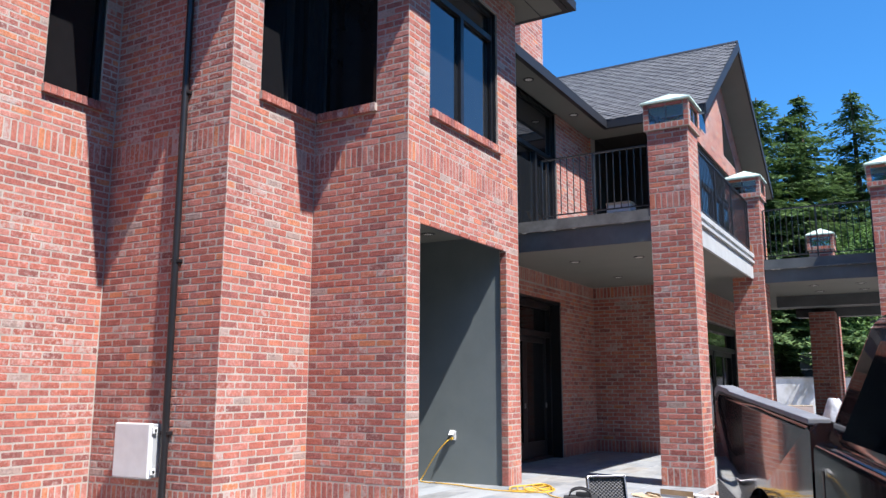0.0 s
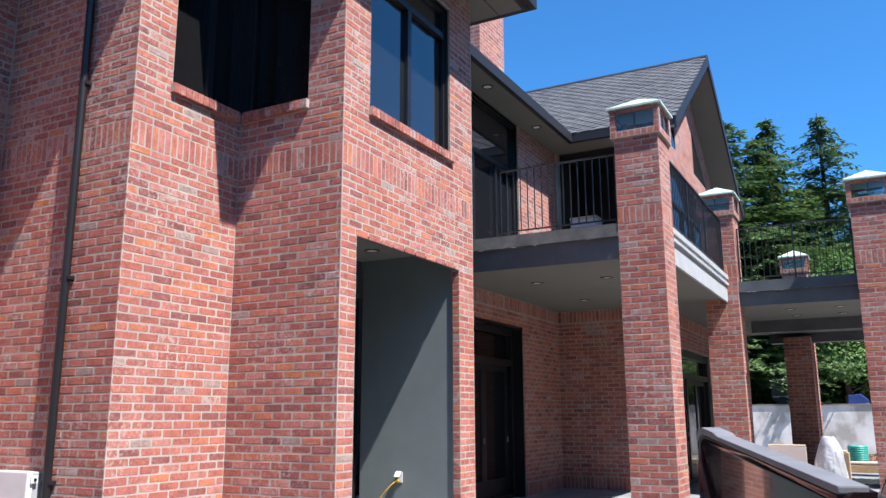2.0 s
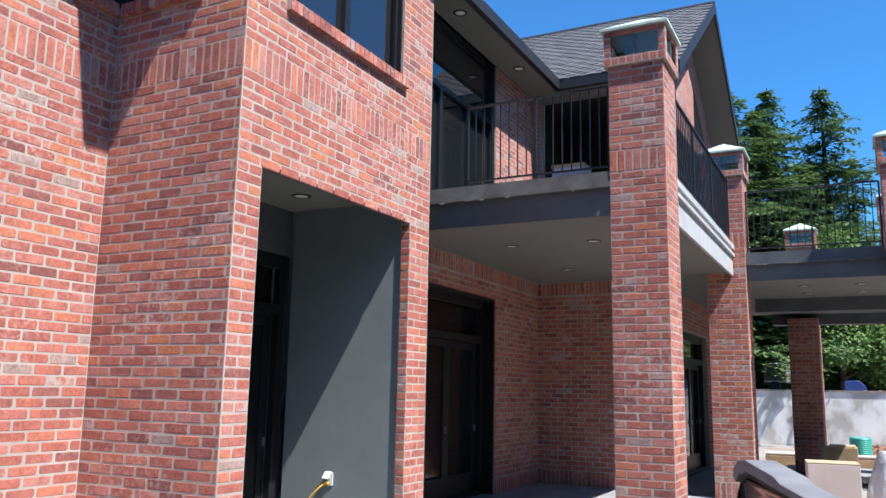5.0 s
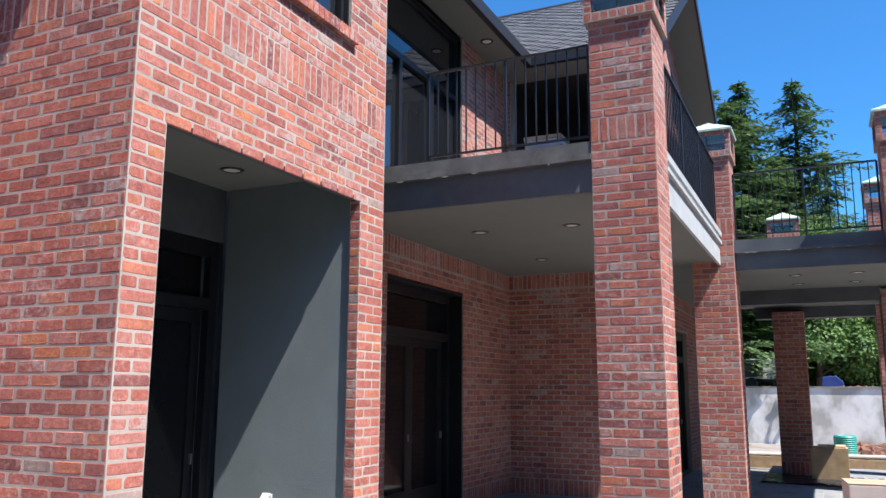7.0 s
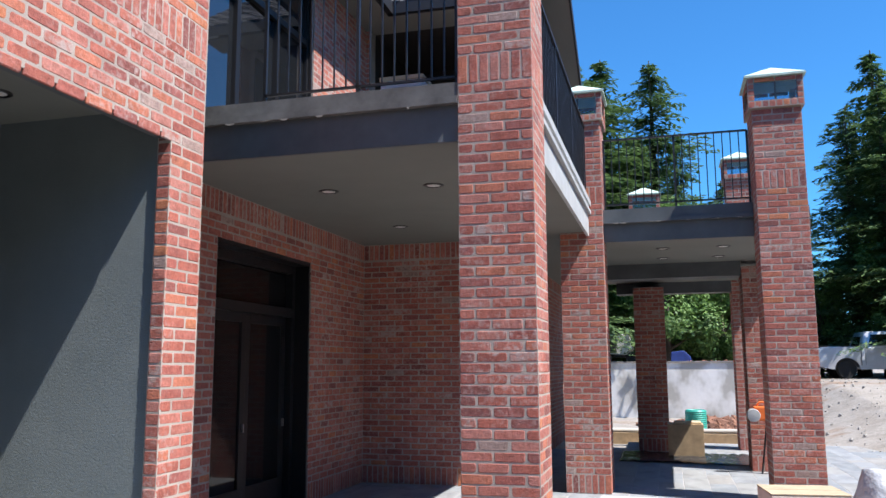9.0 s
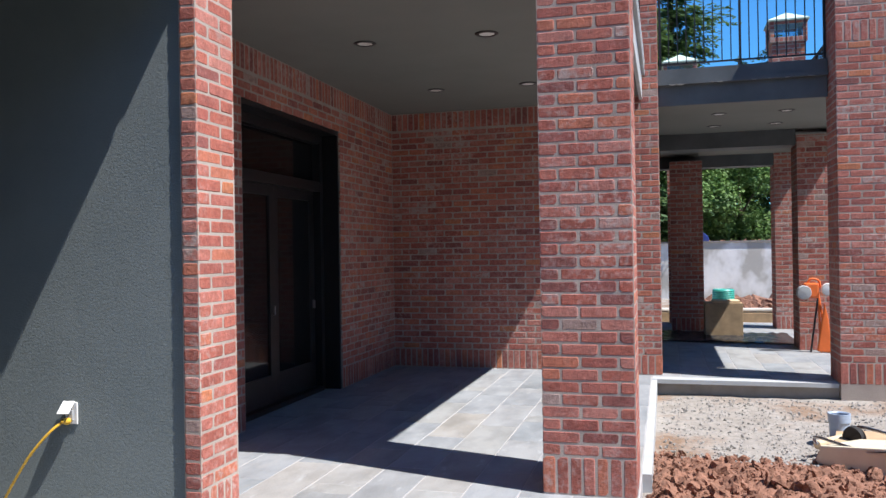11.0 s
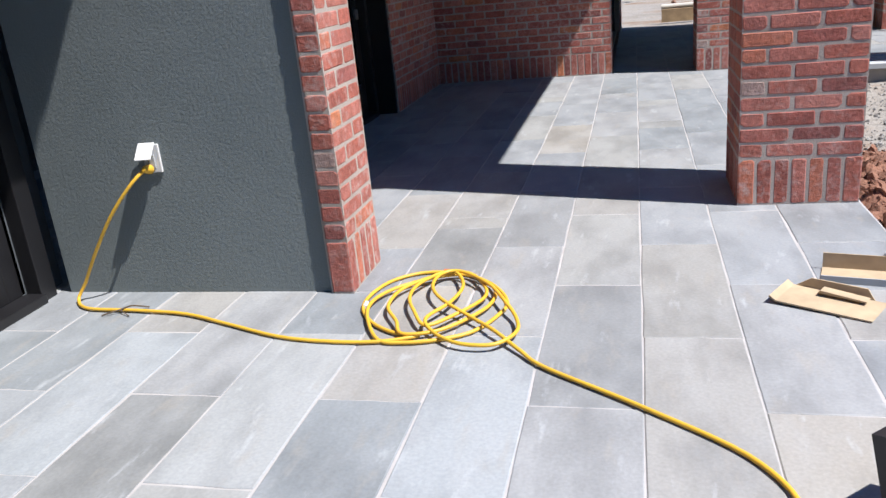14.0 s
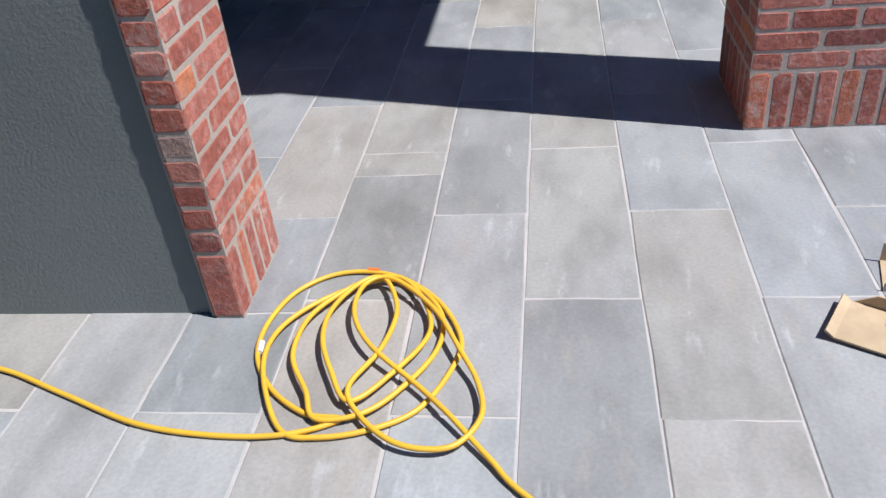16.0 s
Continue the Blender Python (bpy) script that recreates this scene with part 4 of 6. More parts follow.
def window(name, label, plane, normal, a0, a1, z0, z1, cuts, transom=None, back=0.12, glass=DARK_GLASS):
    w = thing(name, label, "window", group="dark framed windows")
    s = 1 if normal == "+x" else -1

    def bx(p0, p1, a, b, c, d):
        lo, hi = sorted((plane - s * p0, plane - s * p1))
        return (lo, hi, a, b, c, d) if normal == "+x" else (a, b, lo, hi, c, d)

    f = 0.06
    part("window_frame", boxes(bx(back - 0.04, back + 0.05, a0, a0 + f, z0, z1), bx(back - 0.04, back + 0.05, a1 - f, a1, z0, z1), bx(back - 0.04, back + 0.05, a0 + f, a1 - f, z0, z0 + f), bx(back - 0.04, back + 0.05, a0 + f, a1 - f, z1 - f, z1), bevel=0.004), BLACK, w)
    part("reveal_lining", boxes(bx(0.03, 0.3, a0 - 0.004, a0 + 0.02, z0, z1), bx(0.03, 0.3, a1 - 0.02, a1 + 0.004, z0, z1), bx(0.03, 0.3, a0 + 0.02, a1 - 0.02, z1 - 0.02, z1 + 0.004)), BLACK, w)
    # dark sheet put in for the shade of the room behind the panes
    part("blind", boxes(bx(0.32, 0.33, a0, a1, z0, z1)), ROOM_SHADE, w, "near-black sheet standing for the shaded room behind the glass")
    zt = transom or z1 - f
    edges = [a0 + f] + list(cuts) + [a1 - f]
    for c in cuts:
        part("mullion", boxes(bx(back - 0.05, back + 0.05, c - 0.045, c + 0.045, z0 + f, zt), bevel=0.004), BLACK, w)
    if transom:
        part("transom_bar", boxes(bx(back - 0.05, back + 0.05, a0 + f, a1 - f, zt, zt + 0.09), bevel=0.004), BLACK, w)
        part("pane", boxes(bx(back + 0.01, back + 0.016, a0 + f, a1 - f, zt + 0.09, z1 - f)), glass, w)
    for a, b in zip(edges, edges[1:]):
        part("pane", boxes(bx(back + 0.01, back + 0.016, a + 0.03, b - 0.03, z0 + f, zt)), glass, w)
    return w


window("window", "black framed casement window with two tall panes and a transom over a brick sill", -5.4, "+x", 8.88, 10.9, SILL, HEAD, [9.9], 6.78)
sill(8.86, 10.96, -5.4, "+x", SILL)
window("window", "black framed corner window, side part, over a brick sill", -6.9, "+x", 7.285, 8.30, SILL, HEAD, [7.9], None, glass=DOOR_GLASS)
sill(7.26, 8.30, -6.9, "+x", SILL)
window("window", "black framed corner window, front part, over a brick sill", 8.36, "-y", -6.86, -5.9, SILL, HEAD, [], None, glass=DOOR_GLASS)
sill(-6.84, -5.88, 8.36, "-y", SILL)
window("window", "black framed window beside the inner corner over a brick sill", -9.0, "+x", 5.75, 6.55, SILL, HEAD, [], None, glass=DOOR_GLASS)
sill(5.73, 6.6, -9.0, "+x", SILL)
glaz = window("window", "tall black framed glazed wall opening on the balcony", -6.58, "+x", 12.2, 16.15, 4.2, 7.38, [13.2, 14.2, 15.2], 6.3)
window("window", "wide black framed glazed wall under the gable", -4.36, "+x", 18.9, 25.7, 4.15, 7.45, [20.3, 21.7, 23.0, 24.3], 6.5)
for pts in ([(19.6, 7.9), (20.9, 7.9), (20.9, 8.9)], [(23.1, 7.9), (24.9, 7.9), (23.1, 9.15)]):
    gw = thing("window", "dark triangular window high in the gable", "window", group="dark framed windows")
    part("pane", prism(pts, "x", -4.363, -4.358), DARK_GLASS, gw)
solid("door_reveal", [(-6.85, -6.60, 13.76, 13.78 + 0.035, 0, 3.22), (-6.85, -6.60, 16.2 - 0.035, 16.22, 0, 3.22), (-6.85, -6.60, 13.815, 16.165, 3.16, 3.225)], BLACK, label="black lining over the door reveal", category="door reveal")
solid("corner_post", [(-7.08, -6.86, 8.30, 8.54, SILL, HEAD)], BLACK, label="black post of the corner window", category="post")
# closing panels of the upper room, its shade put into their near-black colour
solid("upper_room_front", [(-4.62, -4.6, 18.5, 20.7, 4.0, 7.3)], ROOM_SHADE, label="near-black panel standing for shade inside the unfinished room", category="room")
solid("upper_room", [(-6.52, -4.6, 20.5, 20.6, 4.1, 7.5), (-6.62, -6.52, 18.5, 20.6, 4.1, 7.5), (-6.52, -4.6, 18.5, 20.5, 7.46, 7.5)], ROOM_SHADE, label="unfinished timber interior, shade put into its near-black colour", category="room")
solid("house_back", [(-11.0, -10.9, -2.0, 27.0, -0.2, 7.5), (-11.0, -4.4, 26.4, 26.5, -0.2, 7.9)], MORTAR, label="rear walls of the house", category="wall")

# ---- retaining wall ----
solid("retaining_cap", [(-40.0, 1.22, 37.96, 38.34, 1.86, 1.92)], FOOTING, label="grey coping of the retaining wall", category="coping")
solid("wall_retaining", [(-40.0, 1.2, 38.0, 38.3, -0.6, 1.86)], BLOTCHY, label="blotchy concrete retaining wall", category="wall")


# ---- things on the walls ----
BAGS = plain("clear_plastic_bag", (0.42, 0.43, 0.45), 0.3, vary=0.2, scale=8, bumps=0.5, bump_scale=12, distance=0.03)
NAVY = plain("blue_cover", (0.03, 0.06, 0.25), 0.5, vary=0.15)
BLUE_PIPE = plain("grey_blue_pipe", (0.30, 0.38, 0.50), 0.4, vary=0.1)
CREAM_WOOD = plain("pale_lumber", (0.60, 0.47, 0.30), 0.8, vary=0.15, scale=6, bumps=0.2)
DARK_CANVAS = plain("dark_canvas", (0.05, 0.05, 0.045), 0.9, vary=0.2)
RED_LAMP = plain("red_lens", (0.35, 0.02, 0.02), 0.2, vary=0.1, bumps=0)

box = thing("utility_box", "light grey plastic utility box with two latches, fixed to the brick", "utility box", (-8.02, 6.78, 0.40))
part("body", boxes((-0.29, 0.29, -0.12, 0.0, 0.0, 0.60), bevel=0.012), LIGHT_GREY, box)
part("lid", boxes((-0.30, 0.30, -0.19, -0.122, -0.01, 0.61), bevel=0.018), WHITE, box, "pale grey hinged lid")
for z in (0.07, 0.53):
    part("latch", boxes((0.30, 0.325, -0.16, -0.09, z - 0.035, z + 0.035), bevel=0.006), WHITE, box)
    part("latch_hole", boxes((0.325, 0.332, -0.135, -0.11, z - 0.015, z + 0.015)), BLACK, box)

pipe = thing("downspout", "black metal downspout clipped to the brick wall", "downspout", (-7.62, 6.73, 0))
part("pipe", tube([(0, 0, -0.1), (0, 0, 7.45)], 0.042, 14), BLACK, pipe, smooth=True)
for z in (0.9, 2.9, 5.0, 6.9):
    part("bracket", boxes((-0.06, 0.06, -0.02, 0.06, z - 0.02, z + 0.02), bevel=0.004), BLACK, pipe)

out = thing("wall_outlet", "white exterior wall outlet with its cover flipped up", "electrical outlet", (-6.345, 11.17, 0.70))
part("plate", boxes((-0.045, 0.045, -0.012, 0.0, -0.07, 0.07), bevel=0.005), WHITE, out)
fl = part("cover", boxes((-0.04, 0.04, -0.006, 0.0, -0.10, 0.0), bevel=0.002), WHITE, out)
fl.matrix_local = pose(-0.01, -0.014, 0.075, -48, 0, 8)
part("socket", boxes((-0.018, 0.018, -0.02, -0.012, -0.045, 0.02), bevel=0.004), LIGHT_GREY, out)

# ---- the yellow cord ----
cord = thing("extension_cord", "yellow extension cord plugged in and lying coiled on the flagstones", "extension cord")
LEAD = [(-6.36, 11.13, 0.665), (-6.42, 11.06, 0.60), (-6.55, 11.03, 0.45), (-6.70, 11.04, 0.25), (-6.80, 11.05, 0.10), (-6.84, 11.02, 0.02), (-6.72, 10.93, 0.012), (-6.45, 10.91, 0.012), (-6.15, 10.87, 0.012), (-5.87, 10.76, 0.012), (-5.57, 10.64, 0.012), (-5.31, 10.60, 0.012), (-5.10, 10.61, 0.012), (-4.96, 10.67, 0.012)]
LOOP_A = [(-5.07, 10.69), (-5.20, 10.79), (-5.29, 10.94), (-5.30, 11.11), (-5.24, 11.28), (-5.10, 11.38), (-4.91, 11.36), (-4.74, 11.22), (-4.64, 11.02), (-4.66, 10.87), (-4.74, 10.71), (-4.87, 10.63), (-5.01, 10.60), (-5.12, 10.62)]
LOOP_B = [(-5.21, 10.77), (-5.26, 10.94), (-5.23, 11.09), (-5.11, 11.23), (-4.94, 11.32), (-4.81, 11.27), (-4.71, 11.12), (-4.71, 10.95), (-4.80, 10.78), (-4.90, 10.68), (-5.03, 10.66)]
LOOP_C = [(-5.08, 10.76), (-5.16, 10.91), (-5.16, 11.08), (-5.10, 11.20), (-5.00, 11.30), (-4.88, 11.32), (-4.78, 11.19), (-4.74, 11.02), (-4.83, 10.84), (-4.94, 10.72)]
LOOP_D = [(-5.02, 10.84), (-5.08, 10.99), (-5.08, 11.14), (-5.01, 11.28), (-4.93, 11.30), (-4.86, 11.13), (-4.88, 10.94), (-4.95, 10.77)]
LOOP_E = [(-4.90, 10.67), (-4.80, 10.58), (-4.70, 10.55), (-4.61, 10.57), (-4.55, 10.67), (-4.57, 10.80), (-4.63, 10.92), (-4.74, 11.13), (-4.90, 11.29), (-4.99, 11.26), (-5.00, 11.11), (-4.92, 10.95), (-4.75, 10.79), (-4.64, 10.67), (-4.52, 10.53), (-4.41, 10.41)]
TAIL = [(-4.05, 10.14), (-3.74, 9.86), (-3.66, 9.55), (-3.78, 9.0), (-3.70, 8.3)]
run = list(LEAD)
for lift, loop in ((0.012, LOOP_A), (0.024, LOOP_B), (0.034, LOOP_C), (0.044, LOOP_D)):
    run += [(x, y, lift) for x, y in loop]
run += [(x, y, 0.052 if 3 < i < 12 and x < -4.62 else 0.03 if i < 4 else 0.035) for i, (x, y) in enumerate(LOOP_E)] 
run[-2:] = [(-4.52, 10.53, 0.02), (-4.41, 10.41, 0.012)]
run += [(x, y, 0.012) for x, y in TAIL]
part("cable", tube(smooth_path(run, 7), 0.0085, 10), YELLOW, cord, smooth=True)
plug = part("plug", lathe([(0.009, 0.0), (0.017, 0.01), (0.022, 0.035), (0.022, 0.055), (0.016, 0.06)], 14, "y"), YELLOW, cord, smooth=True)
plug.matrix_local = pose(-6.355, 11.09, 0.665, -15, 0, 0)
part("tape_mark", tube([(-5.01, 11.392, 0.014), (-4.97, 11.386, 0.014)], 0.0105, 10), ORANGE, cord, "faded red tape band", smooth=True)
part("tape_mark", tube([(-5.285, 10.95, 0.014), (-5.292, 11.0, 0.014)], 0.0105, 10), WHITE, cord, "white tape band", smooth=True)
twig = thing("twig", "thin dry twig lying on the flagstones by the cord", "twig")
part("stick", tube(smooth_path([(-6.60, 10.86, 0.006), (-6.52, 10.90, 0.02), (-6.47, 10.93, 0.028), (-6.40, 10.96, 0.008)], 4), 0.004, 6), BARK, twig)
part("shoot", tube([(-6.52, 10.90, 0.018), (-6.45, 10.86, 0.004)], 0.003, 6), BARK, twig)

# ---- open tool case, bag, cardboard ----


def tool_case(at, rz):
    c = thing("tool_case", "open black tool case with metal edges and egg-crate foam", "tool case", at, rz)
    tray = part("tray", boxes((-0.23, 0.23, -0.17, -0.162, 0, 0.11), (-0.23, 0.23, 0.162, 0.17, 0, 0.11), (-0.23, -0.222, -0.162, 0.162, 0, 0.11), (0.222, 0.23, -0.162, 0.162, 0, 0.11), (-0.222, 0.222, -0.162, 0.162, 0, 0.012)), PLASTIC, c)
    part("metal_edge", boxes((-0.236, 0.236, -0.176, -0.16, 0.10, 0.118), (-0.236, 0.236, 0.16, 0.176, 0.10, 0.118), (-0.236, -0.22, -0.16, 0.16, 0.10, 0.118), (0.22, 0.236, -0.16, 0.16, 0.10, 0.118), bevel=0.003), CHROME, tray, "aluminium edge")
    part("handle", tube(smooth_path([(-0.07, -0.18, 0.05), (-0.06, -0.22, 0.05), (0.06, -0.22, 0.05), (0.07, -0.18, 0.05)], 5), 0.008, 8), PLASTIC, c)
    lid = part("lid", boxes((-0.23, 0.23, -0.008, 0.0, 0, 0.28), (-0.23, 0.23, -0.07, -0.008, 0, 0.008), (-0.23, 0.23, -0.07, -0.008, 0.272, 0.28), (-0.23, -0.222, -0.07, -0.008, 0.008, 0.272), (0.222, 0.23, -0.07, -0.008, 0.008, 0.272)), PLASTIC, c)
    lid.matrix_local = pose(0, 0.19, 0.115, -14, 0, 0)
    part("metal_edge", boxes((-0.236, 0.236, -0.076, -0.06, 0.268, 0.286), (-0.236, -0.22, -0.076, -0.06, 0.0, 0.268), (0.22, 0.236, -0.076, -0.06, 0.0, 0.268), bevel=0.003), CHROME, lid, "aluminium edge")
    for x in (-0.12, 0.12):
        part("latch", boxes((x - 0.025, x + 0.025, -0.085, -0.076, 0.272, 0.292), bevel=0.003), CHROME, lid)
    bm = bmesh.new()
    nx, nz = 37, 27
    g = [[bm.verts.new((-0.215 + 0.43 * i / (nx - 1), -0.035 - 0.016 * math.sin(i * math.pi / 2) * math.sin(k * math.pi / 2), 0.012 + 0.256 * k / (nz - 1))) for i in range(nx)] for k in range(nz)]
    for a, b in zip(g, g[1:]):
        for i in range(nx - 1):
            bm.faces.new((a[i], a[i + 1], b[i + 1], b[i]))
    part("foam", bm, FOAM, lid, "grey egg-crate foam", smooth=True)
    return c


tool_case((-3.24, 9.40, 0.0), 42)

bag = thing("tool_bag", "black cloth tool bag standing open on the ground", "tool bag", (-3.56, 9.20, 0.0), 20)
bm = boxes((-0.18, 0.18, -0.11, 0.11, 0.0, 0.20))
bmesh.ops.subdivide_edges(bm, edges=bm.edges[:], cuts=6, use_grid_fill=True)
for v in bm.verts:
    f = 1 + 0.10 * math.sin(v.co.z * 14)
    v.co.x, v.co.y = v.co.x * f + 0.012 * noise.noise(v.co * 14), v.co.y * f + 0.012 * noise.noise(v.co * 11 + Vector((3, 1, 2)))
    if v.co.z > 0.15:
        v.co.z += 0.03 * noise.noise(Vector((v.co.x * 9, v.co.y * 9, 1)))
part("body", bm, CLOTH, bag, smooth=True)
for y in (-0.06, 0.06):
    part("strap", tube(smooth_path([(-0.12, y, 0.19), (-0.10, y * 1.3, 0.26), (0.0, y * 1.2, 0.29), (0.10, y * 1.3, 0.26), (0.12, y, 0.19)], 6), 0.011, 8), CLOTH, bag, smooth=True)
part("drill", boxes((-0.05, 0.12, -0.03, 0.03, 0.18, 0.25), (0.05, 0.09, -0.02, 0.02, 0.10, 0.18), bevel=0.012), PLASTIC, bag)


card = thing("torn_cardboard", "torn flap of brown cardboard box lying on the flagstones", "cardboard", (-3.33, 11.02, 0.0), -30)
part("sheet", prism([(-0.20, 0.03), (-0.17, 0.012), (0.19, 0.004), (0.20, 0.010), (-0.17, 0.019), (-0.196, 0.038)], "y", -0.10, 0.10), CARD, card)
part("side_flap", prism([(-0.17, 0.012), (0.15, 0.008), (0.12, 0.055), (-0.10, 0.06)], "y", 0.102, 0.108), CARD, card)
part("torn_strip", prism([(-0.05, 0.03), (0.13, 0.022), (0.14, 0.028), (-0.04, 0.042)], "y", 0.03, 0.08), CARD, card)
card2 = thing("cardboard_tray", "long shallow brown cardboard tray on the flagstones", "cardboard", (-3.06, 11.27, 0.0), -14)
part("back_wall", boxes((-0.24, 0.24, 0.10, 0.106, 0.0, 0.075)), CARD, card2)
part("base", boxes((-0.24, 0.24, -0.06, 0.10, 0.0, 0.006)), CARD, card2)
part("front_wall", boxes((-0.24, 0.24, -0.066, -0.06, 0.0, 0.03)), LIGHT_GREY, card2, "grey printed edge")
ang = random.Random(4)
for i, (x, y, rz) in enumerate(((-2.70, 11.75, 20), (-2.62, 11.45, 75), (-2.48, 11.30, 130), (-2.78, 11.58, -30), (-2.40, 11.60, 200))):
    t = thing("broken_board", "jagged broken piece of white board on the soil", "board offcut", (x, y, -0.07 + 0.015 * i), rz, group="broken white boards")
    pts = [(-0.20, -0.10), (0.02, -0.14), (0.20, -0.06), (0.16, 0.07), (0.03, 0.04), (-0.05, 0.13), (-0.17, 0.05)]
    sh = part("board", prism([(a * ang.uniform(0.8, 1.2), b * ang.uniform(0.8, 1.2)) for a, b in pts], "z", 0, 0.012), WHITE, t)
    sh.matrix_local = pose(0, 0, 0.02, ang.uniform(-12, 12), ang.uniform(-12, 12), 0)

# ---- soil clods and crushed stone ----


ICO = bmesh.new()
bmesh.ops.create_icosphere(ICO, subdivisions=2, radius=1.0)
ICO_V, ICO_F = [v.co.copy() for v in ICO.verts], [[v.index for v in f.verts] for f in ICO.faces]
ICO.free()
ICO1 = bmesh.new()
bmesh.ops.create_icosphere(ICO1, subdivisions=1, radius=1.0)
ICO1_V, ICO1_F = [v.co.copy() for v in ICO1.verts], [[v.index for v in f.verts] for f in ICO1.faces]
ICO1.free()


def scatter(name, label, category, count, where, size, material, seed, fine=False, rough=0.25, sink=0.3):
    rng = random.Random(seed)
    vs, fs = [], []
    V, F = (ICO_V, ICO_F) if fine else (ICO1_V, ICO1_F)
    for _ in range(count):
        x, y = where(rng)
        r = size[0] * (size[1] / size[0]) ** (rng.random() ** 2.2)
        rot = Euler((rng.uniform(0, 6), rng.uniform(0, 6), rng.uniform(0, 6))).to_matrix()
        sc = Vector((rng.uniform(0.7, 1.4), rng.uniform(0.7, 1.2), rng.uniform(0.45, 0.9)))
        n, off = len(vs), Vector((rng.uniform(0, 50),) * 3)
        base = Vector((x, y, (mound(x, y) if material is CLOD and y < 15 else ground_height(x, y)) + r * (0.45 - sink)))
        for v in V:
            d = 1 + rough * noise.noise(v * 1.7 + off) * 1.6
            p = Vector((v.x * sc.x, v.y * sc.y, v.z * sc.z)) * (r * d)
            vs.append(tuple(base + rot @ p))
        fs += [tuple(n + i for i in f) for f in F]
    me = bpy.data.meshes.new(name)
    me.from_pydata(vs, [], fs)
    me.materials.append(material)
    return tagged(new(name, me), label, category, kind="stuff")


def near_patio(rng):
    return rng.uniform(-2.82, 0.8), 10.6 + 4.1 * rng.random() ** 0.9


def mound(x, y):
    """The height of the soil heap beside the patio."""
    u, w = (x + 2.84) / 3.9, (y - 10.3) / 4.4
    if not (0 < u < 1 and 0 < w < 1):
        return ground_height(x, y)
    edge = min(1, 30 * u, 8 * (1 - u), 8 * w, 4 * (1 - w))
    p = Vector((x, y, 0))
    h = 0.05 * abs(noise.noise(p * 2.3)) + 0.045 * abs(noise.noise(p * 6.5)) + 0.035 * abs(noise.noise(p * 14)) + 0.016 * noise.noise(p * 31) + 0.012
    return ground_height(x, y) - 0.03 + (h + 0.04) * edge


scatter("soil_clods", "loose clods of reddish brown soil", "soil", 1500, near_patio, (0.008, 0.05), CLOD, 11, fine=True, rough=0.6)
scatter("soil_lumps", "large lumps of dark reddish brown soil beside the flagstones", "soil", 420, lambda r: (-2.80 + 2.2 * r.random() ** 1.5, r.uniform(10.9, 13.7)), (0.015, 0.07), CLOD, 17, fine=True, rough=0.55, sink=0.1)
scatter("fine_soil", "fine crumbs of reddish brown soil", "soil", 9000, near_patio, (0.004, 0.018), CLOD, 12, rough=0.5)
scatter("crushed_stone", "scattered pale crushed stone", "gravel", 12000, lambda r: (r.uniform(-2.75, 3.0), r.uniform(13.6, 17.5)), (0.003, 0.02), STONE, 13, rough=0.3, sink=0.15)
scatter("sand_bank", "tan soil crumbs on the far bank", "soil", 500, lambda r: (r.uniform(1.5, 9.0), r.uniform(22, 40)), (0.02, 0.07), STONE, 14)
scatter("far_soil", "mounds of reddish soil before the retaining wall", "soil", 900, lambda r: (r.gauss(-0.2, 0.8), r.gauss(33, 1.2)), (0.05, 0.35), CLOD, 15)
scatter("rubble", "brown rubble and brush above the retaining wall", "soil", 900, lambda r: (r.uniform(-1.2, 2), r.uniform(38.6, 42)), (0.03, 0.14), CLOD, 16)

bm = bmesh.new()
nx, ny = 170, 190
g = []
for k in range(ny + 1):
    row = []
    for i in range(nx + 1):
        x, y = -2.84 + 3.9 * i / nx, 10.3 + 4.4 * k / ny
        row.append(bm.verts.new((x, y, mound(x, y))))
    g.append(row)
for r0, r1 in zip(g, g[1:]):
    for i in range(nx):
        bm.faces.new((r0[i], r0[i + 1], r1[i + 1], r1[i]))
tagged(part("soil_mound", bm, CLOD, smooth=True, kind="stuff"), "lumpy heap of reddish brown soil beside the terrace", "soil")

# ---- building-site clutter outside ----
cart = thing("hand_cart", "cream plastic hand cart tipped on its side with a tube frame", "hand cart", (-1.02, 14.15, -0.16), -50)
part("tub", prism([(-0.42, 0.0), (0.42, 0.0), (0.48, 0.30), (-0.36, 0.16)], "y", -0.25, 0.25, bevel=0.02), TAN, cart)
part("wheel", lathe([(0.03, -0.03), (0.10, -0.03), (0.11, 0.0), (0.10, 0.03), (0.03, 0.03)], 20, "y", (-0.46, 0.30, 0.14)), TYRE, cart, smooth=True)
part("frame_tube", tube(smooth_path([(-0.46, -0.16, 0.14), (-0.46, -0.16, 0.20), (0.1, -0.24, 0.20), (0.45, -0.26, 0.30)], 5), 0.014, 8), CHROME, cart, "dull metal tube", smooth=True)
part("frame_tube", tube(smooth_path([(-0.46, 0.34, 0.14), (-0.44, 0.34, 0.24), (0.1, 0.31, 0.24), (0.55, 0.31, 0.36)], 5), 0.014, 8), CHROME, cart, "dull metal tube", smooth=True)
sheet = thing("plywood_offcut", "pale plywood board with a stone tile on top", "plywood", (-0.72, 14.75, -0.10), -12)
part("board", boxes((-0.50, 0.50, -0.32, 0.32, 0.04, 0.06), bevel=0.002), PLY, sheet)
part("batten", boxes((-0.50, 0.50, -0.32, -0.26, 0.0, 0.04)), PLY, sheet)
part("batten", boxes((-0.50, 0.50, 0.26, 0.32, 0.0, 0.04)), PLY, sheet)
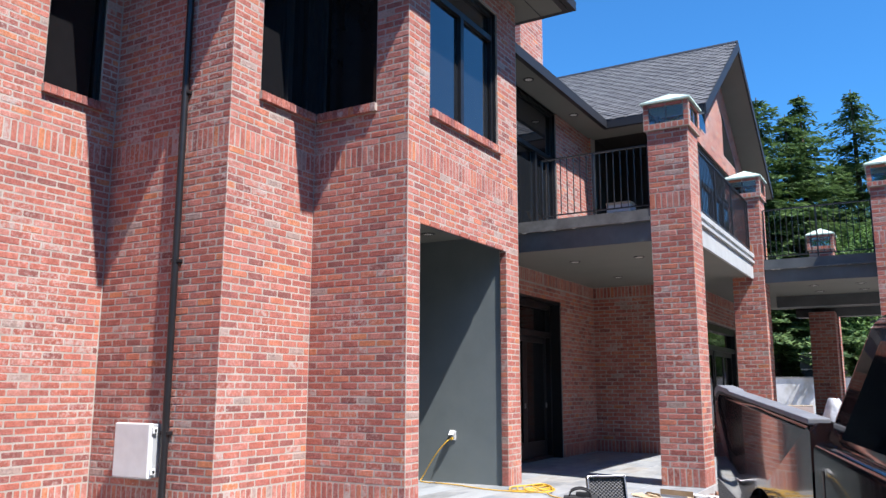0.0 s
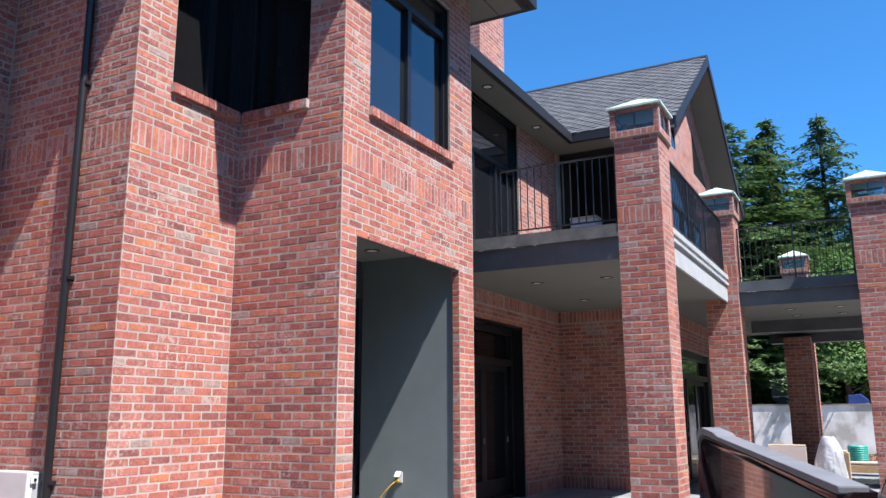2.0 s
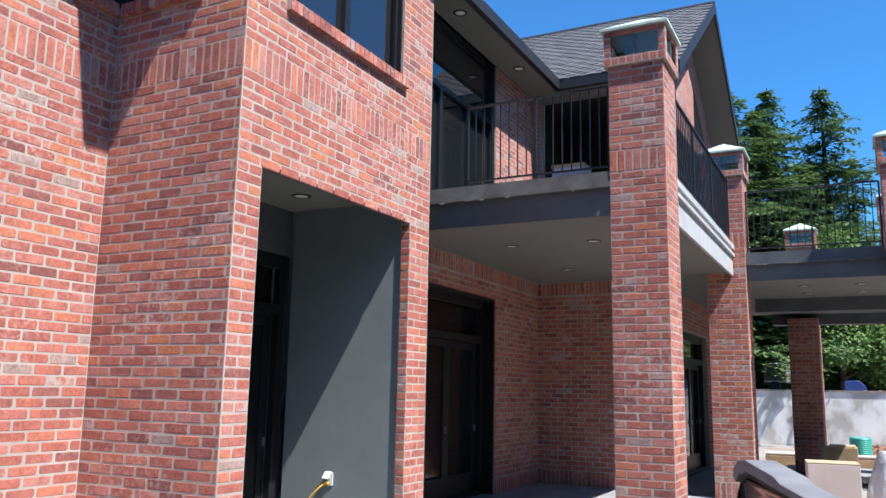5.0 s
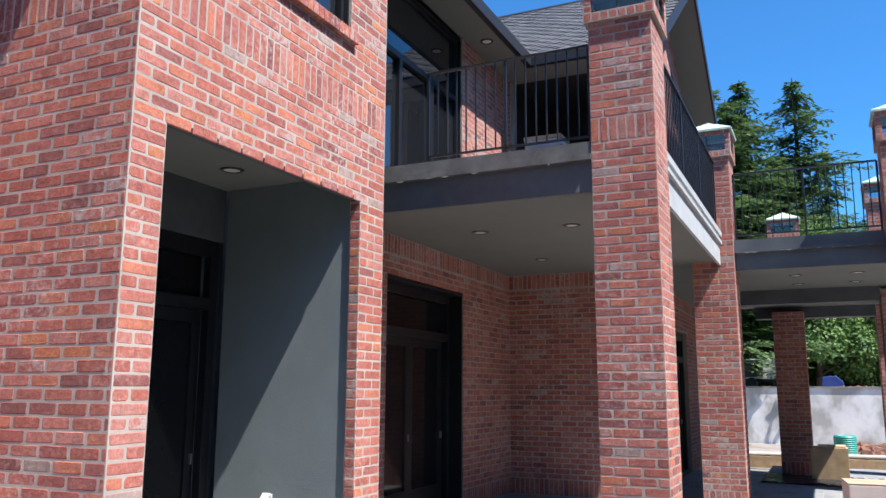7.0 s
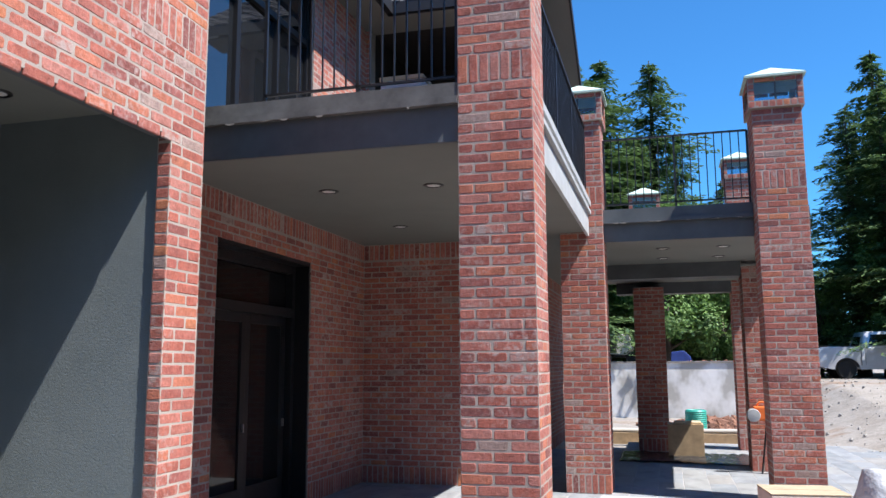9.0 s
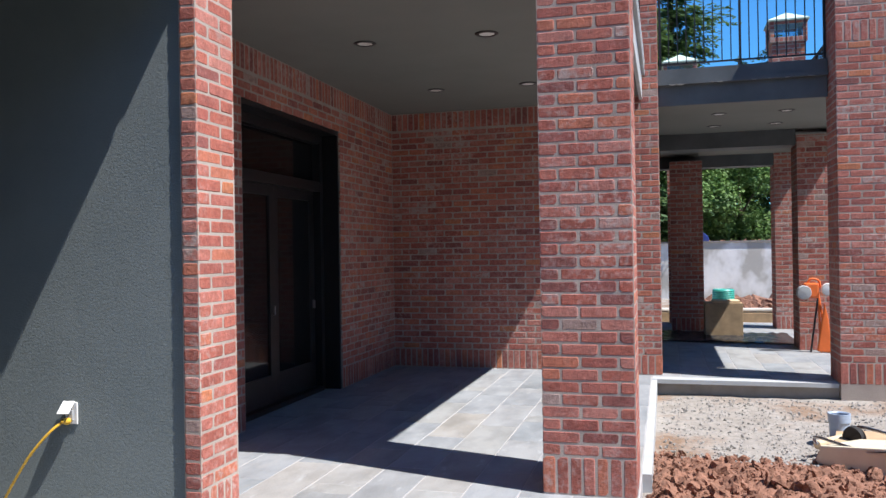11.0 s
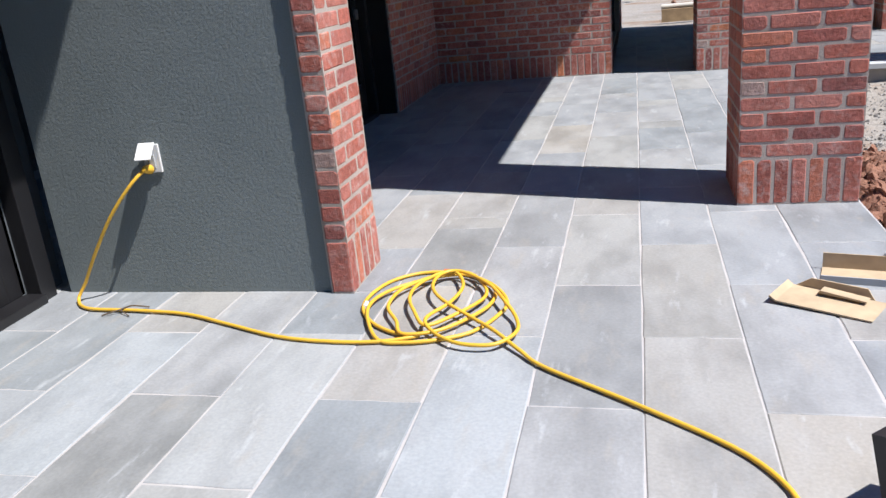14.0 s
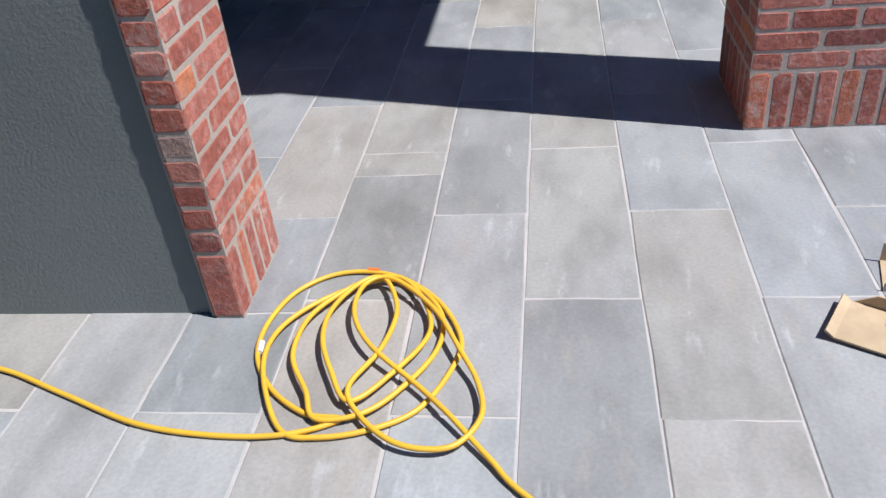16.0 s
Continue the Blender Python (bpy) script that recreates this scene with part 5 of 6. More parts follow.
for i in range(2):
    t = thing("stone_tile", "small pale stone tile lying on the plywood", "tile", (-0.45 + 0.03 * i, 14.85, -0.04 + 0.018 * i), 8 + 9 * i, group="stone tiles")
    part("tile", boxes((-0.14, 0.14, -0.10, 0.10, 0, 0.017), bevel=0.003), CONCRETE, t)
elbow = thing("pipe_offcut", "short grey-blue plastic pipe offcut standing on the ground", "pipe", (-1.12, 15.15, -0.17))
part("pipe", lathe([(0.085, 0.0), (0.09, 0.20), (0.10, 0.20), (0.10, 0.28), (0.09, 0.28), (0.08, 0.27), (0.078, 0.0)], 22), BLUE_PIPE, elbow, smooth=True)
rod = thing("wood_stake", "cream round stake lying on the ground", "stake", (-1.25, 14.75, -0.08), 40)
part("stake", tube([(-0.2, 0, 0), (0.25, 0, 0.03)], 0.04, 12), CREAM_WOOD, rod)
white_pipe = thing("white_pipe", "short white plastic pipe on the ground", "pipe", (0.45, 17.0, -0.12), 30)
part("pipe", tube([(-0.22, 0, 0), (0.22, 0, 0)], 0.055, 14), WHITE, white_pipe, smooth=True)

crate = thing("plywood_box", "plain plywood box standing on the black sheet", "wooden box", (-1.62, 23.2, 0.012))
part("side_panel", boxes((-0.34, 0.34, -0.30, 0.30, 0.0, 0.62), bevel=0.006), PLY, crate)
part("top_board", boxes((-0.20, 0.30, -0.26, 0.26, 0.622, 0.66), bevel=0.004), CREAM_WOOD, crate)
bucket = thing("plastic_spool", "ribbed teal plastic drum standing on soil", "drum", (-1.25, 28.6, -0.2))
part("drum", lathe([(0.26, 0.0)] + [(0.265 + 0.012 * (k % 2), 0.02 + k * 0.026) for k in range(30)] + [(0.25, 0.82), (0.22, 0.79)], 28), TEAL, bucket, smooth=True)
wallbits = thing("timber_form", "orange-brown timber form with a grey pipe", "lumber", (-0.9, 27.0, -0.15))
part("plank", boxes((-2.6, 1.2, -0.03, 0.03, 0.0, 0.28), bevel=0.004), PLY, wallbits)
part("pipe", tube([(-2.6, 0.12, 0.32), (1.4, 0.12, 0.34)], 0.06, 12), CONCRETE, wallbits, smooth=True)

bm = bmesh.new()
g = [[bm.verts.new((-2.86 + 2.4 * i / 40 + 0.03 * noise.noise(Vector((i * .3, k * .5, 0))), 21.95 + 1.7 * k / 24 - 0.28 * (i / 40), 0.02 + 0.05 * abs(noise.noise(Vector((i * 0.35, k * 0.8, 4)))))) for i in range(41)] for k in range(25)]
for a, b in zip(g, g[1:]):
    for i in range(40):
        bm.faces.new((a[i], a[i + 1], b[i + 1], b[i]))
sheet2 = thing("plastic_sheet", "crumpled shiny black plastic sheet spread on the floor", "plastic sheet")
part("sheet", bm, plain("black_sheet", (0.03, 0.032, 0.036), 0.22, vary=0.3), sheet2, smooth=True)

saw = thing("concrete_saw", "orange hand-held power saw on an orange stand leaning by the pier", "power tool", (-0.35, 20.82, 0.0))
part("saw_body", boxes((-0.20, 0.02, -0.12, 0.02, 0.86, 1.10), bevel=0.03), ORANGE, saw)
part("engine_cover", lathe([(0.02, -0.16), (0.10, -0.15), (0.115, -0.10), (0.115, -0.06)], 20, "y", (-0.20, 0.0, 0.95)), LIGHT_GREY, saw, "grey ribbed engine cover", smooth=True)
part("blade_guard", lathe([(0.02, -0.16), (0.09, -0.15), (0.10, -0.11)], 20, "y", (0.14, 0.0, 1.00)), WHITE, saw, smooth=True)
part("handle", tube(smooth_path([(-0.15, -0.05, 1.08), (-0.10, -0.05, 1.16), (0.02, -0.05, 1.14), (0.05, -0.05, 1.02)], 5), 0.018, 8), ORANGE, saw, smooth=True)
for dx, mm in ((-0.12, PLASTIC), (0.03, ORANGE), (0.14, ORANGE)):
    part("stand_leg", tube([(0.02, -0.03, 0.92), (dx, -0.12, 0.0)], 0.016, 8), mm, saw)
part("orange_cloth", prism([(-0.03, 0.02), (0.19, 0.0), (0.14, 0.55), (0.09, 0.78), (0.05, 0.55)], "y", -0.16, -0.09, bevel=0.02), ORANGE, saw)

hump = thing("covered_pile", "tall bundle wrapped in crumpled grey-white plastic on the ground", "covered bundle", (-0.97, 10.44, -0.2))
bm = bmesh.new()
bmesh.ops.create_icosphere(bm, subdivisions=5, radius=1.0)
for v in bm.verts:
    p = v.co.copy()
    d = 1 + 0.16 * noise.noise(p * 1.8) + 0.12 * abs(noise.noise(p * 4.5)) + 0.04 * noise.noise(p * 12)
    v.co = Vector((p.x * 0.17 * d, p.y * 0.18 * d, 0.76 + 0.74 * max(-1, min(1, p.z * 1.05)) * (1 + 0.12 * (d - 1))))
part("wrap", bm, BAGS, hump, smooth=True)
part("tie", tube([(0.185 * math.cos(a), 0.195 * math.sin(a), 1.02 + 0.03 * math.sin(2 * a)) for a in [2 * math.pi * k / 20 for k in range(21)]], 0.008, 6), LIGHT_GREY, hump, "grey cord tied round it", smooth=True)
box_pink = plain("pale_carton", (0.62, 0.50, 0.44), 0.85, vary=0.1, scale=5, bumps=0.1)
low = -0.13
for i, (w, d, h, rz) in enumerate(((0.40, 0.34, 0.47, 12), (0.38, 0.34, 0.45, 20), (0.34, 0.30, 0.42, 6))):
    crate3 = thing("carton", "pale pinkish cardboard carton in a stack on the soil", "carton", (-1.33, 10.22, low), rz, group="stacked pale cartons")
    part("body", boxes((-w / 2, w / 2, -d / 2, d / 2, 0, h - 0.002), bevel=0.006), box_pink, crate3)
    part("flap", boxes((-w / 2, w / 2, -d / 2, -0.004, h, h + 0.005)), CARD, crate3)
    part("flap", boxes((-w / 2, w / 2, 0.004, d / 2, h, h + 0.005)), CARD, crate3)
    low += h + 0.006
for i, (x, y, a) in enumerate(((-0.76, 10.58, 25), (-0.72, 10.40, 70))):
    off = thing("white_offcut", "white plastic sheet offcut leaning on the wrapped bundle", "plastic offcut", (x, y, -0.12), a, group="white offcuts")
    ob = part("sheet", prism([(-0.14, 0.0), (0.15, 0.0), (0.12, 0.95 - 0.2 * i), (-0.02, 1.02 - 0.2 * i), (-0.12, 0.8 - 0.2 * i)], "y", -0.006, 0.006), WHITE, off)
    ob.matrix_local = pose(0, 0, 0, -12, 0, 0)

# ---- deck furniture and the far lantern ----
table = thing("deck_furniture", "low light grey covered table on the far deck", "table", (-1.9, 21.0, 3.75))
part("table_top", boxes((-0.75, 0.75, -0.4, 0.4, 0.62, 0.66), bevel=0.01), TRIM, table)
for x in (-0.68, 0.68):
    for y in (-0.33, 0.33):
        part("leg", boxes((x - 0.03, x + 0.03, y - 0.03, y + 0.03, 0, 0.62)), RAIL, table)
crate2 = thing("cardboard_box", "white cardboard box on the balcony floor", "box", (-4.15, 12.95, 4.12))
part("carton", boxes((-0.2, 0.2, -0.15, 0.15, 0, 0.28), bevel=0.004), WHITE, crate2)
part("lid", boxes((-0.21, 0.21, -0.16, 0.16, 0.28, 0.32), bevel=0.004), CREAM_WOOD, crate2)
chair = thing("timber_stack", "stacked wooden boards inside the unfinished room", "lumber", (-5.2, 19.8, 4.12), 15)
for k in range(5):
    part("plank", boxes((-0.7, 0.7, -0.1, 0.1, 0.25 + 0.28 * k, 0.45 + 0.28 * k)), PLY, chair)
stair = thing("timber_stair", "rough timber stair stringer with treads in the unfinished room", "stair", (-6.2, 19.2, 4.12))
part("stringer", prism([(0.0, 0.0), (0.28, 0.0), (1.5, 1.9), (1.22, 1.9)], "y", 0.0, 0.06), PLY, stair)
for k in range(7):
    part("tread", boxes((0.10 + 0.17 * k, 0.42 + 0.17 * k, 0.06, 0.9, 0.22 + 0.25 * k, 0.26 + 0.25 * k), bevel=0.004), PLY, stair)
dirt = random.Random(12)
for i, (y, z, x0, x1) in enumerate(((12.395, 3.995, -6.4, -3.7), (17.955, 3.865, -2.6, -0.8))):
    for k in range(9):
        drip = thing("mortar_drip", "small dried pale mortar smear under the coping edge", "mortar smear", (dirt.uniform(x0, x1), y, z), group="mortar smears")
        w, h = dirt.uniform(0.01, 0.06), dirt.uniform(0.008, 0.022)
        part("smear", prism([(-w, 0.0), (w, 0.0), (w * 0.6, -h * 0.7), (0.0, -h), (-w * 0.8, -h * 0.5)], "y", -0.003, 0.005), FOOTING, drip)

# ---- vehicles ----
CAP_GREY = plain("grey_cap", (0.16, 0.165, 0.18), 0.6, vary=0.15)


def wheel(parent, x, y, r, side):
    w = part("wheel", lathe([(r * 0.60, -0.11), (r * 0.93, -0.12), (r, -0.08), (r, 0.08), (r * 0.93, 0.12), (r * 0.60, 0.11)], 32, "y", (0, 0, 0)), TYRE, parent, "black rubber tyre", smooth=True)
    w.matrix_local = pose(x, y, r)
    rim = part("rim", lathe([(0.03, 0.10 * side), (r * 0.2, 0.10 * side), (r * 0.5, 0.06 * side), (r * 0.60, 0.11 * side), (r * 0.60, -0.10 * side)], 24, "y"), CAP_GREY, w, "grey metal rim", smooth=True)
    return w


def pickup(name, label, at, rz, ry, paint, h=1.48, long_bed=False):
    """A pickup: x runs from the tailgate to the bonnet, y across."""
    t = thing(name, label, "pickup truck")
    t.matrix_world = pose(*at, 0, ry, rz)
    E = 0.75 if long_bed else 0.0      # the longer bed pushes the cab on
    L, W, A = 5.6 + E, 2.0, 0.47
    wx = (1.20 + E / 3, 4.75 + E)
    h1 = h - 0.04

    # side panels: outline lies in the x-z plane
    def panel(y0, y1, bev):
        pts = [(0.06, 0.52)]
        for cx in wx:
            pts += [(cx + A * 1.08 * math.cos(a), 0.40 + A * 1.05 * math.sin(a)) for a in [math.pi - math.pi * k / 14 for k in range(15)]]
        pts += [(L, 0.5), (L, 0.95), (L - 0.12, 1.16), (L - 1.5, 1.31), (1.80 + E, 1.35), (1.79 + E, 0.56), (1.755 + E, 0.56), (1.75 + E, h1), (0.22, h1), (0.12, h1 - 0.03), (0.045, h1 - 0.10), (0.01, h1 - 0.24), (0.0, 0.95), (0.02, 0.70)]
        bm = prism(pts, "y", y0, y1)
        bmesh.ops.triangulate(bm, faces=[f for f in bm.faces if len(f.verts) > 4])
        es = [e for e in bm.edges if min(v.co.z for v in e.verts) > 0.9 and len(e.link_faces) == 2 and e.calc_face_angle(0) > 1.0 and abs(e.verts[0].co.y - e.verts[1].co.y) < 1e-5 and abs(e.verts[0].co.y - (y0 if bev < 0 else y1)) < 1e-5]
        bmesh.ops.bevel(bm, geom=es, offset=abs(bev), segments=4, affect="EDGES", profile=0.5)
        return bm

    part("bed_side", panel(0.0, 0.14, -0.05), paint, t, smooth=True)
    part("bed_side", panel(W - 0.14, W, 0.05), paint, t, smooth=True)
    part("bed_floor", boxes((0.06, L - 0.1, 0.10, W - 0.10, 0.62, 0.70)), PLASTIC, t)
    part("bonnet", boxes((3.95 + E, L - 0.05, 0.10, W - 0.10, 0.7, 1.24), bevel=0.04), paint, t)
    part("bed_front", boxes((1.70 + E, 1.76 + E, 0.10, W - 0.10, 0.70, h1 - 0.03), bevel=0.01), paint, t)
    if not long_bed:
        part("tailgate", boxes((0.0, 0.06, 0.15, W - 0.15, 0.68, h1 - 0.03), bevel=0.02), paint, t)
    rail = [(0.05, h1 - 0.05), (0.07, h1 - 0.01), (0.13, h1 + 0.025), (0.22, h1 + 0.04), (0.55, h1 + 0.036), (0.62, h1 + 0.022), (1.74 + E, h1 + 0.022), (1.74 + E, h1 - 0.012), (0.24, h1 - 0.004), (0.14, h1 - 0.03), (0.09, h1 - 0.07)]
    for y in (-0.006, W - 0.114):
        part("bed_rail_cap", prism(rail, "y", y, y + 0.12, bevel=0.008), CAP_GREY if paint is CARPAINT else PLASTIC, t, "grey plastic bed rail cap")
    part("rear_bumper", boxes((-0.14, 0.0, 0.05, W - 0.05, 0.45, 0.66), bevel=0.03), CHROME, t, "chrome bumper")
    part("tail_lamp", boxes((-0.006, 0.05, 0.008, 0.10, 0.86, 1.24), bevel=0.008), RED_LAMP, t, "red tail lamp")
    part("tail_lamp", boxes((-0.006, 0.05, W - 0.10, W - 0.008, 0.86, 1.24), bevel=0.008), RED_LAMP, t, "red tail lamp")
    cab = bmesh.new()
    ring0 = [(1.79 + E, 0.02), (4.3 + E, 0.03), (4.3 + E, W - 0.03), (1.79 + E, W - 0.02)]
    ring1 = [(2.02 + E, 0.24), (3.50 + E, 0.24), (3.50 + E, W - 0.24), (2.02 + E, W - 0.24)]
    lo = [cab.verts.new((x, y, 1.30)) for x, y in ring0]
    hi = [cab.verts.new((x, y, 2.02)) for x, y in ring1]
    cab.faces.new(lo[::-1]), cab.faces.new(hi)
    for i in range(4):
        k = (i + 1) % 4
        cab.faces.new((lo[i], lo[k], hi[k], hi[i]))
    bmesh.ops.bevel(cab, geom=cab.edges[:], offset=0.09, segments=5, affect="EDGES", profile=0.5)
    part("cab", cab, paint, t, smooth=True)
    for sy in (0, 1):
        gl = bmesh.new()

        def at_(x, z, o=0.006):
            f = (z - 1.30) / 0.72
            y = 0.022 + 0.22 * f - o
            return (x + E, y if not sy else W - y, z)

        gv = [gl.verts.new(at_(*p)) for p in ((2.08, 1.40), (3.05, 1.40), (3.05, 1.88), (2.24, 1.88))]
        gv2 = [gl.verts.new(at_(*p)) for p in ((3.13, 1.40), (3.98, 1.40), (3.50, 1.86), (3.13, 1.88))]
        gl.faces.new(gv), gl.faces.new(gv2)
        ret = bmesh.ops.solidify(gl, geom=gl.faces[:], thickness=0.004)
        part("side_window", gl, DARK_GLASS, t, "dark tinted side glass")
        yd = -0.008 if not sy else W + 0.002
        part("door_seam", boxes((3.08 + E, 3.095 + E, yd + 0.0045, yd + 0.009, 0.6, 1.22), (1.93 + E, 1.945 + E, yd + 0.0045, yd + 0.009, 0.6, 1.22)), BLACK, t)
        part("door_handle", boxes((2.10 + E, 2.30 + E, yd - 0.03, yd + 0.006, 1.05, 1.09), bevel=0.01), paint, t)
    bm = bmesh.new()
    rw = [bm.verts.new(p) for p in ((1.815 + E, 0.40, 1.42), (1.815 + E, W - 0.40, 1.42), (1.94 + E, W - 0.48, 1.80), (1.94 + E, 0.48, 1.80))]
    bm.faces.new(rw)
    bmesh.ops.solidify(bm, geom=bm.faces[:], thickness=0.006)
    part("rear_window", bm, DARK_GLASS, t, "dark rear glass")
    for cx in wx:
        wheel(t, cx, 0.20, 0.40, -1)
        wheel(t, cx, W - 0.20, 0.40, 1)
    part("wheel_well", boxes((0.8 + E / 3, 1.7 + E / 3, 0.12, 0.5, 0.5, 0.98), (0.8 + E / 3, 1.7 + E / 3, W - 0.5, W - 0.12, 0.5, 0.98), (4.3 + E, 5.2 + E, 0.12, 0.5, 0.5, 0.98), (4.3 + E, 5.2 + E, W - 0.5, W - 0.12, 0.5, 0.98)), BLACK, t)
    return t


pickup("pickup_truck", "glossy black pickup truck, grey rail caps, no tailgate, on bare ground", (-1.65, 7.36, -0.02), -66.9, 4.2, CARPAINT, long_bed=True)
pickup("pickup_truck", "silver pickup truck parked on the far bank", (4.3, 44.0, 1.15), 4, 0, SILVER, h=1.42)

trailer = thing("utility_trailer", "pale box trailer with a dark side and one wheel", "trailer", (-4.75, 41.0, 1.8))
part("body", prism([(0.0, 0.45), (1.25, 0.40), (1.5, 0.65), (1.30, 1.25), (0.05, 1.22)], "y", -0.8, 0.8, bevel=0.03), CONCRETE, trailer)
part("side_cover", boxes((-0.02, 0.85, -0.83, -0.80, 0.50, 1.18), bevel=0.01), DARK_CANVAS, trailer)
wheel(trailer, 1.45, -0.75, 0.24, -1)
wheel(trailer, 0.4, -0.75, 0.24, -1)
part("chassis", boxes((0.0, 1.8, -0.6, 0.6, 0.30, 0.42)), BLACK, trailer)
blue = thing("covered_bin", "dark blue covered bin above the retaining wall", "bin", (-1.35, 40.6, 1.8))
part("bin", prism([(-0.42, 0.0), (0.42, 0.0), (0.35, 0.32), (0.1, 0.55), (-0.40, 0.50)], "y", -0.3, 0.3, bevel=0.03), NAVY, blue)
chairs = thing("stacked_boards", "pale leaning board and wooden crates above the retaining wall", "lumber", (-7.4, 40.0, 1.8))
part("crate", boxes((-1.0, -0.35, -0.3, 0.3, 0.0, 0.75), bevel=0.01), PLY, chairs)
ob = part("board", boxes((-0.12, 0.12, -0.03, 0.03, 0.0, 1.5), bevel=0.006), WHITE, chairs)
ob.matrix_local = pose(0, -0.1, 0, 0, -16, 0)
part("crate", boxes((0.2, 0.9, -0.2, 0.3, 0.0, 1.1), bevel=0.01), PLY, chairs)

# ---- trees ----


def leaf_mesh(name, quads, material):
    vs, fs = [], []
    for c, u, v in quads:
        n = len(vs)
        vs += [tuple(c - u * 0.5), tuple(c + v * 0.35), tuple(c + u * 0.5), tuple(c - v * 0.35)]
        fs.append((n, n + 1, n + 2, n + 3))
    me = bpy.data.meshes.new(name)
    me.from_pydata(vs, [], fs)
    me.materials.append(material)
    return me


def fir(seed, height, spread, label):
    rng = random.Random(seed)
    t = thing("fir_tree", label, "tree", group="tall fir trees")
    part("trunk", tube([(0, 0, -0.3), (0.05, 0, height * 0.5), (0, 0.04, height)], [0.30, 0.17, 0.02], 10), BARK, t, smooth=True)
    quads, limbs = [], bmesh.new()
    z = height * 0.06
    while z < height * 0.99:
        f = 1 - z / height
        reach0 = spread * (f ** 0.72) * (0.82 + 0.3 * math.sin(z * 2.1 + seed)) + 0.15
        for k in range(rng.randint(4, 7)):
            a = rng.uniform(0, 2 * math.pi)
            reach = reach0 * rng.uniform(0.45, 1.25)
            d = Vector((math.cos(a), math.sin(a), 0))
            sidev = Vector((-d.y, d.x, 0))
            droop = rng.uniform(0.12, 0.34)
            steps = max(3, int(reach / 0.17))
            for s in range(1, steps + 1):
                q = s / steps
                p = d * (reach * q) + Vector((0, 0, z + 0.15 * reach * q - droop * reach * q * q))
                wd = 0.42 * (1 - 0.6 * q) * min(1, reach / 1.2) + 0.08
                for _ in range(5):
                    c = p + sidev * rng.uniform(-wd, wd) + Vector((0, 0, rng.uniform(-0.14, 0.05)))
                    u = (d * rng.uniform(0.4, 1) + sidev * rng.uniform(-1, 1) + Vector((0, 0, rng.uniform(-0.5, 0.1)))).normalized() * rng.uniform(0.20, 0.42)
                    v = u.cross(Vector((rng.uniform(-0.4, 0.4), rng.uniform(-0.4, 0.4), 1))).normalized() * rng.uniform(0.10, 0.21)
                    quads.append((c, u, v))
        z += height * rng.uniform(0.011, 0.019)
    me = leaf_mesh("crown", quads, NEEDLE)
    ob = new("crown", me)
    ob.parent = t
    return t


FIR_LABEL = ("tall narrow dark green fir with drooping boughs", "tall dark green fir with a dense layered crown", "slender fir with a ragged open crown")
firs = [fir(21, 17.0, 4.6, FIR_LABEL[0]), fir(22, 15.0, 5.0, FIR_LABEL[1]), fir(23, 16.0, 4.2, FIR_LABEL[2])]
firs[0].location = (-2.2, 50.0, 1.4)
firs[1].location = (-6.3, 43.0, 1.4)
firs[2].location = (-4.6, 46.5, 1.4)
SPOTS = [(-5.2, 45, 0.86), (-3.4, 48.5, 0.84), (-0.9, 53, 0.86), (-7.6, 46, 0.92), (-1.4, 49, 0.62), (9.0, 51, 1.05), (8.2, 47, 0.8), (-8.6, 47, 0.93), (-3.1, 56, 0.92), (-10.8, 52, 1.0), (-13.5, 48, 0.95), (-16.5, 55, 1.05), (-20, 50, 1.0), (-24, 56, 1.1), (-28, 51, 1.0), (-5.6, 60, 0.95), (-1.2, 62, 0.72), (1.8, 58, 0.74), (3.6, 56, 0.74),
         (7.4, 50, 0.90), (9.6, 46, 0.86), (11.5, 53, 1.02), (14.0, 48, 0.95), (16.5, 55, 1.05), (19.5, 50, 1.0), (6.0, 58, 0.66), (22, 58, 1.1), (26, 52, 1.0), (-7.4, 55, 0.90), (31, 60, 1.1), (36, 52, 1.0), (12, 62, 1.1)]
for i, (x, y, s) in enumerate(SPOTS):
    t = copy_thing(firs[i % 3], pose(x, y, 1.3, 0, 0, 47 * i))
    t.scale = (1.3 * s, 1.3 * s, s)
for f in firs:
    f.scale = (1.3, 1.3, 1.0)


ring = random.Random(8)
for i in range(44):      # unseen firs, added to close the site east and south and dim skylight
    x, y = (15.5 + 4.5 * (i % 2) + ring.uniform(-1, 1), -24 + 2.1 * i + ring.uniform(-0.8, 0.8)) if i < 30 else (-16 + 2.6 * (i - 30) + ring.uniform(-0.8, 0.8), -20 - 4 * (i % 2))
    t = copy_thing(firs[i % 3], pose(x, y, -0.4, 0, 0, 71 * i))
    s = ring.uniform(0.9, 1.12)
    t.scale = (s, s, s)


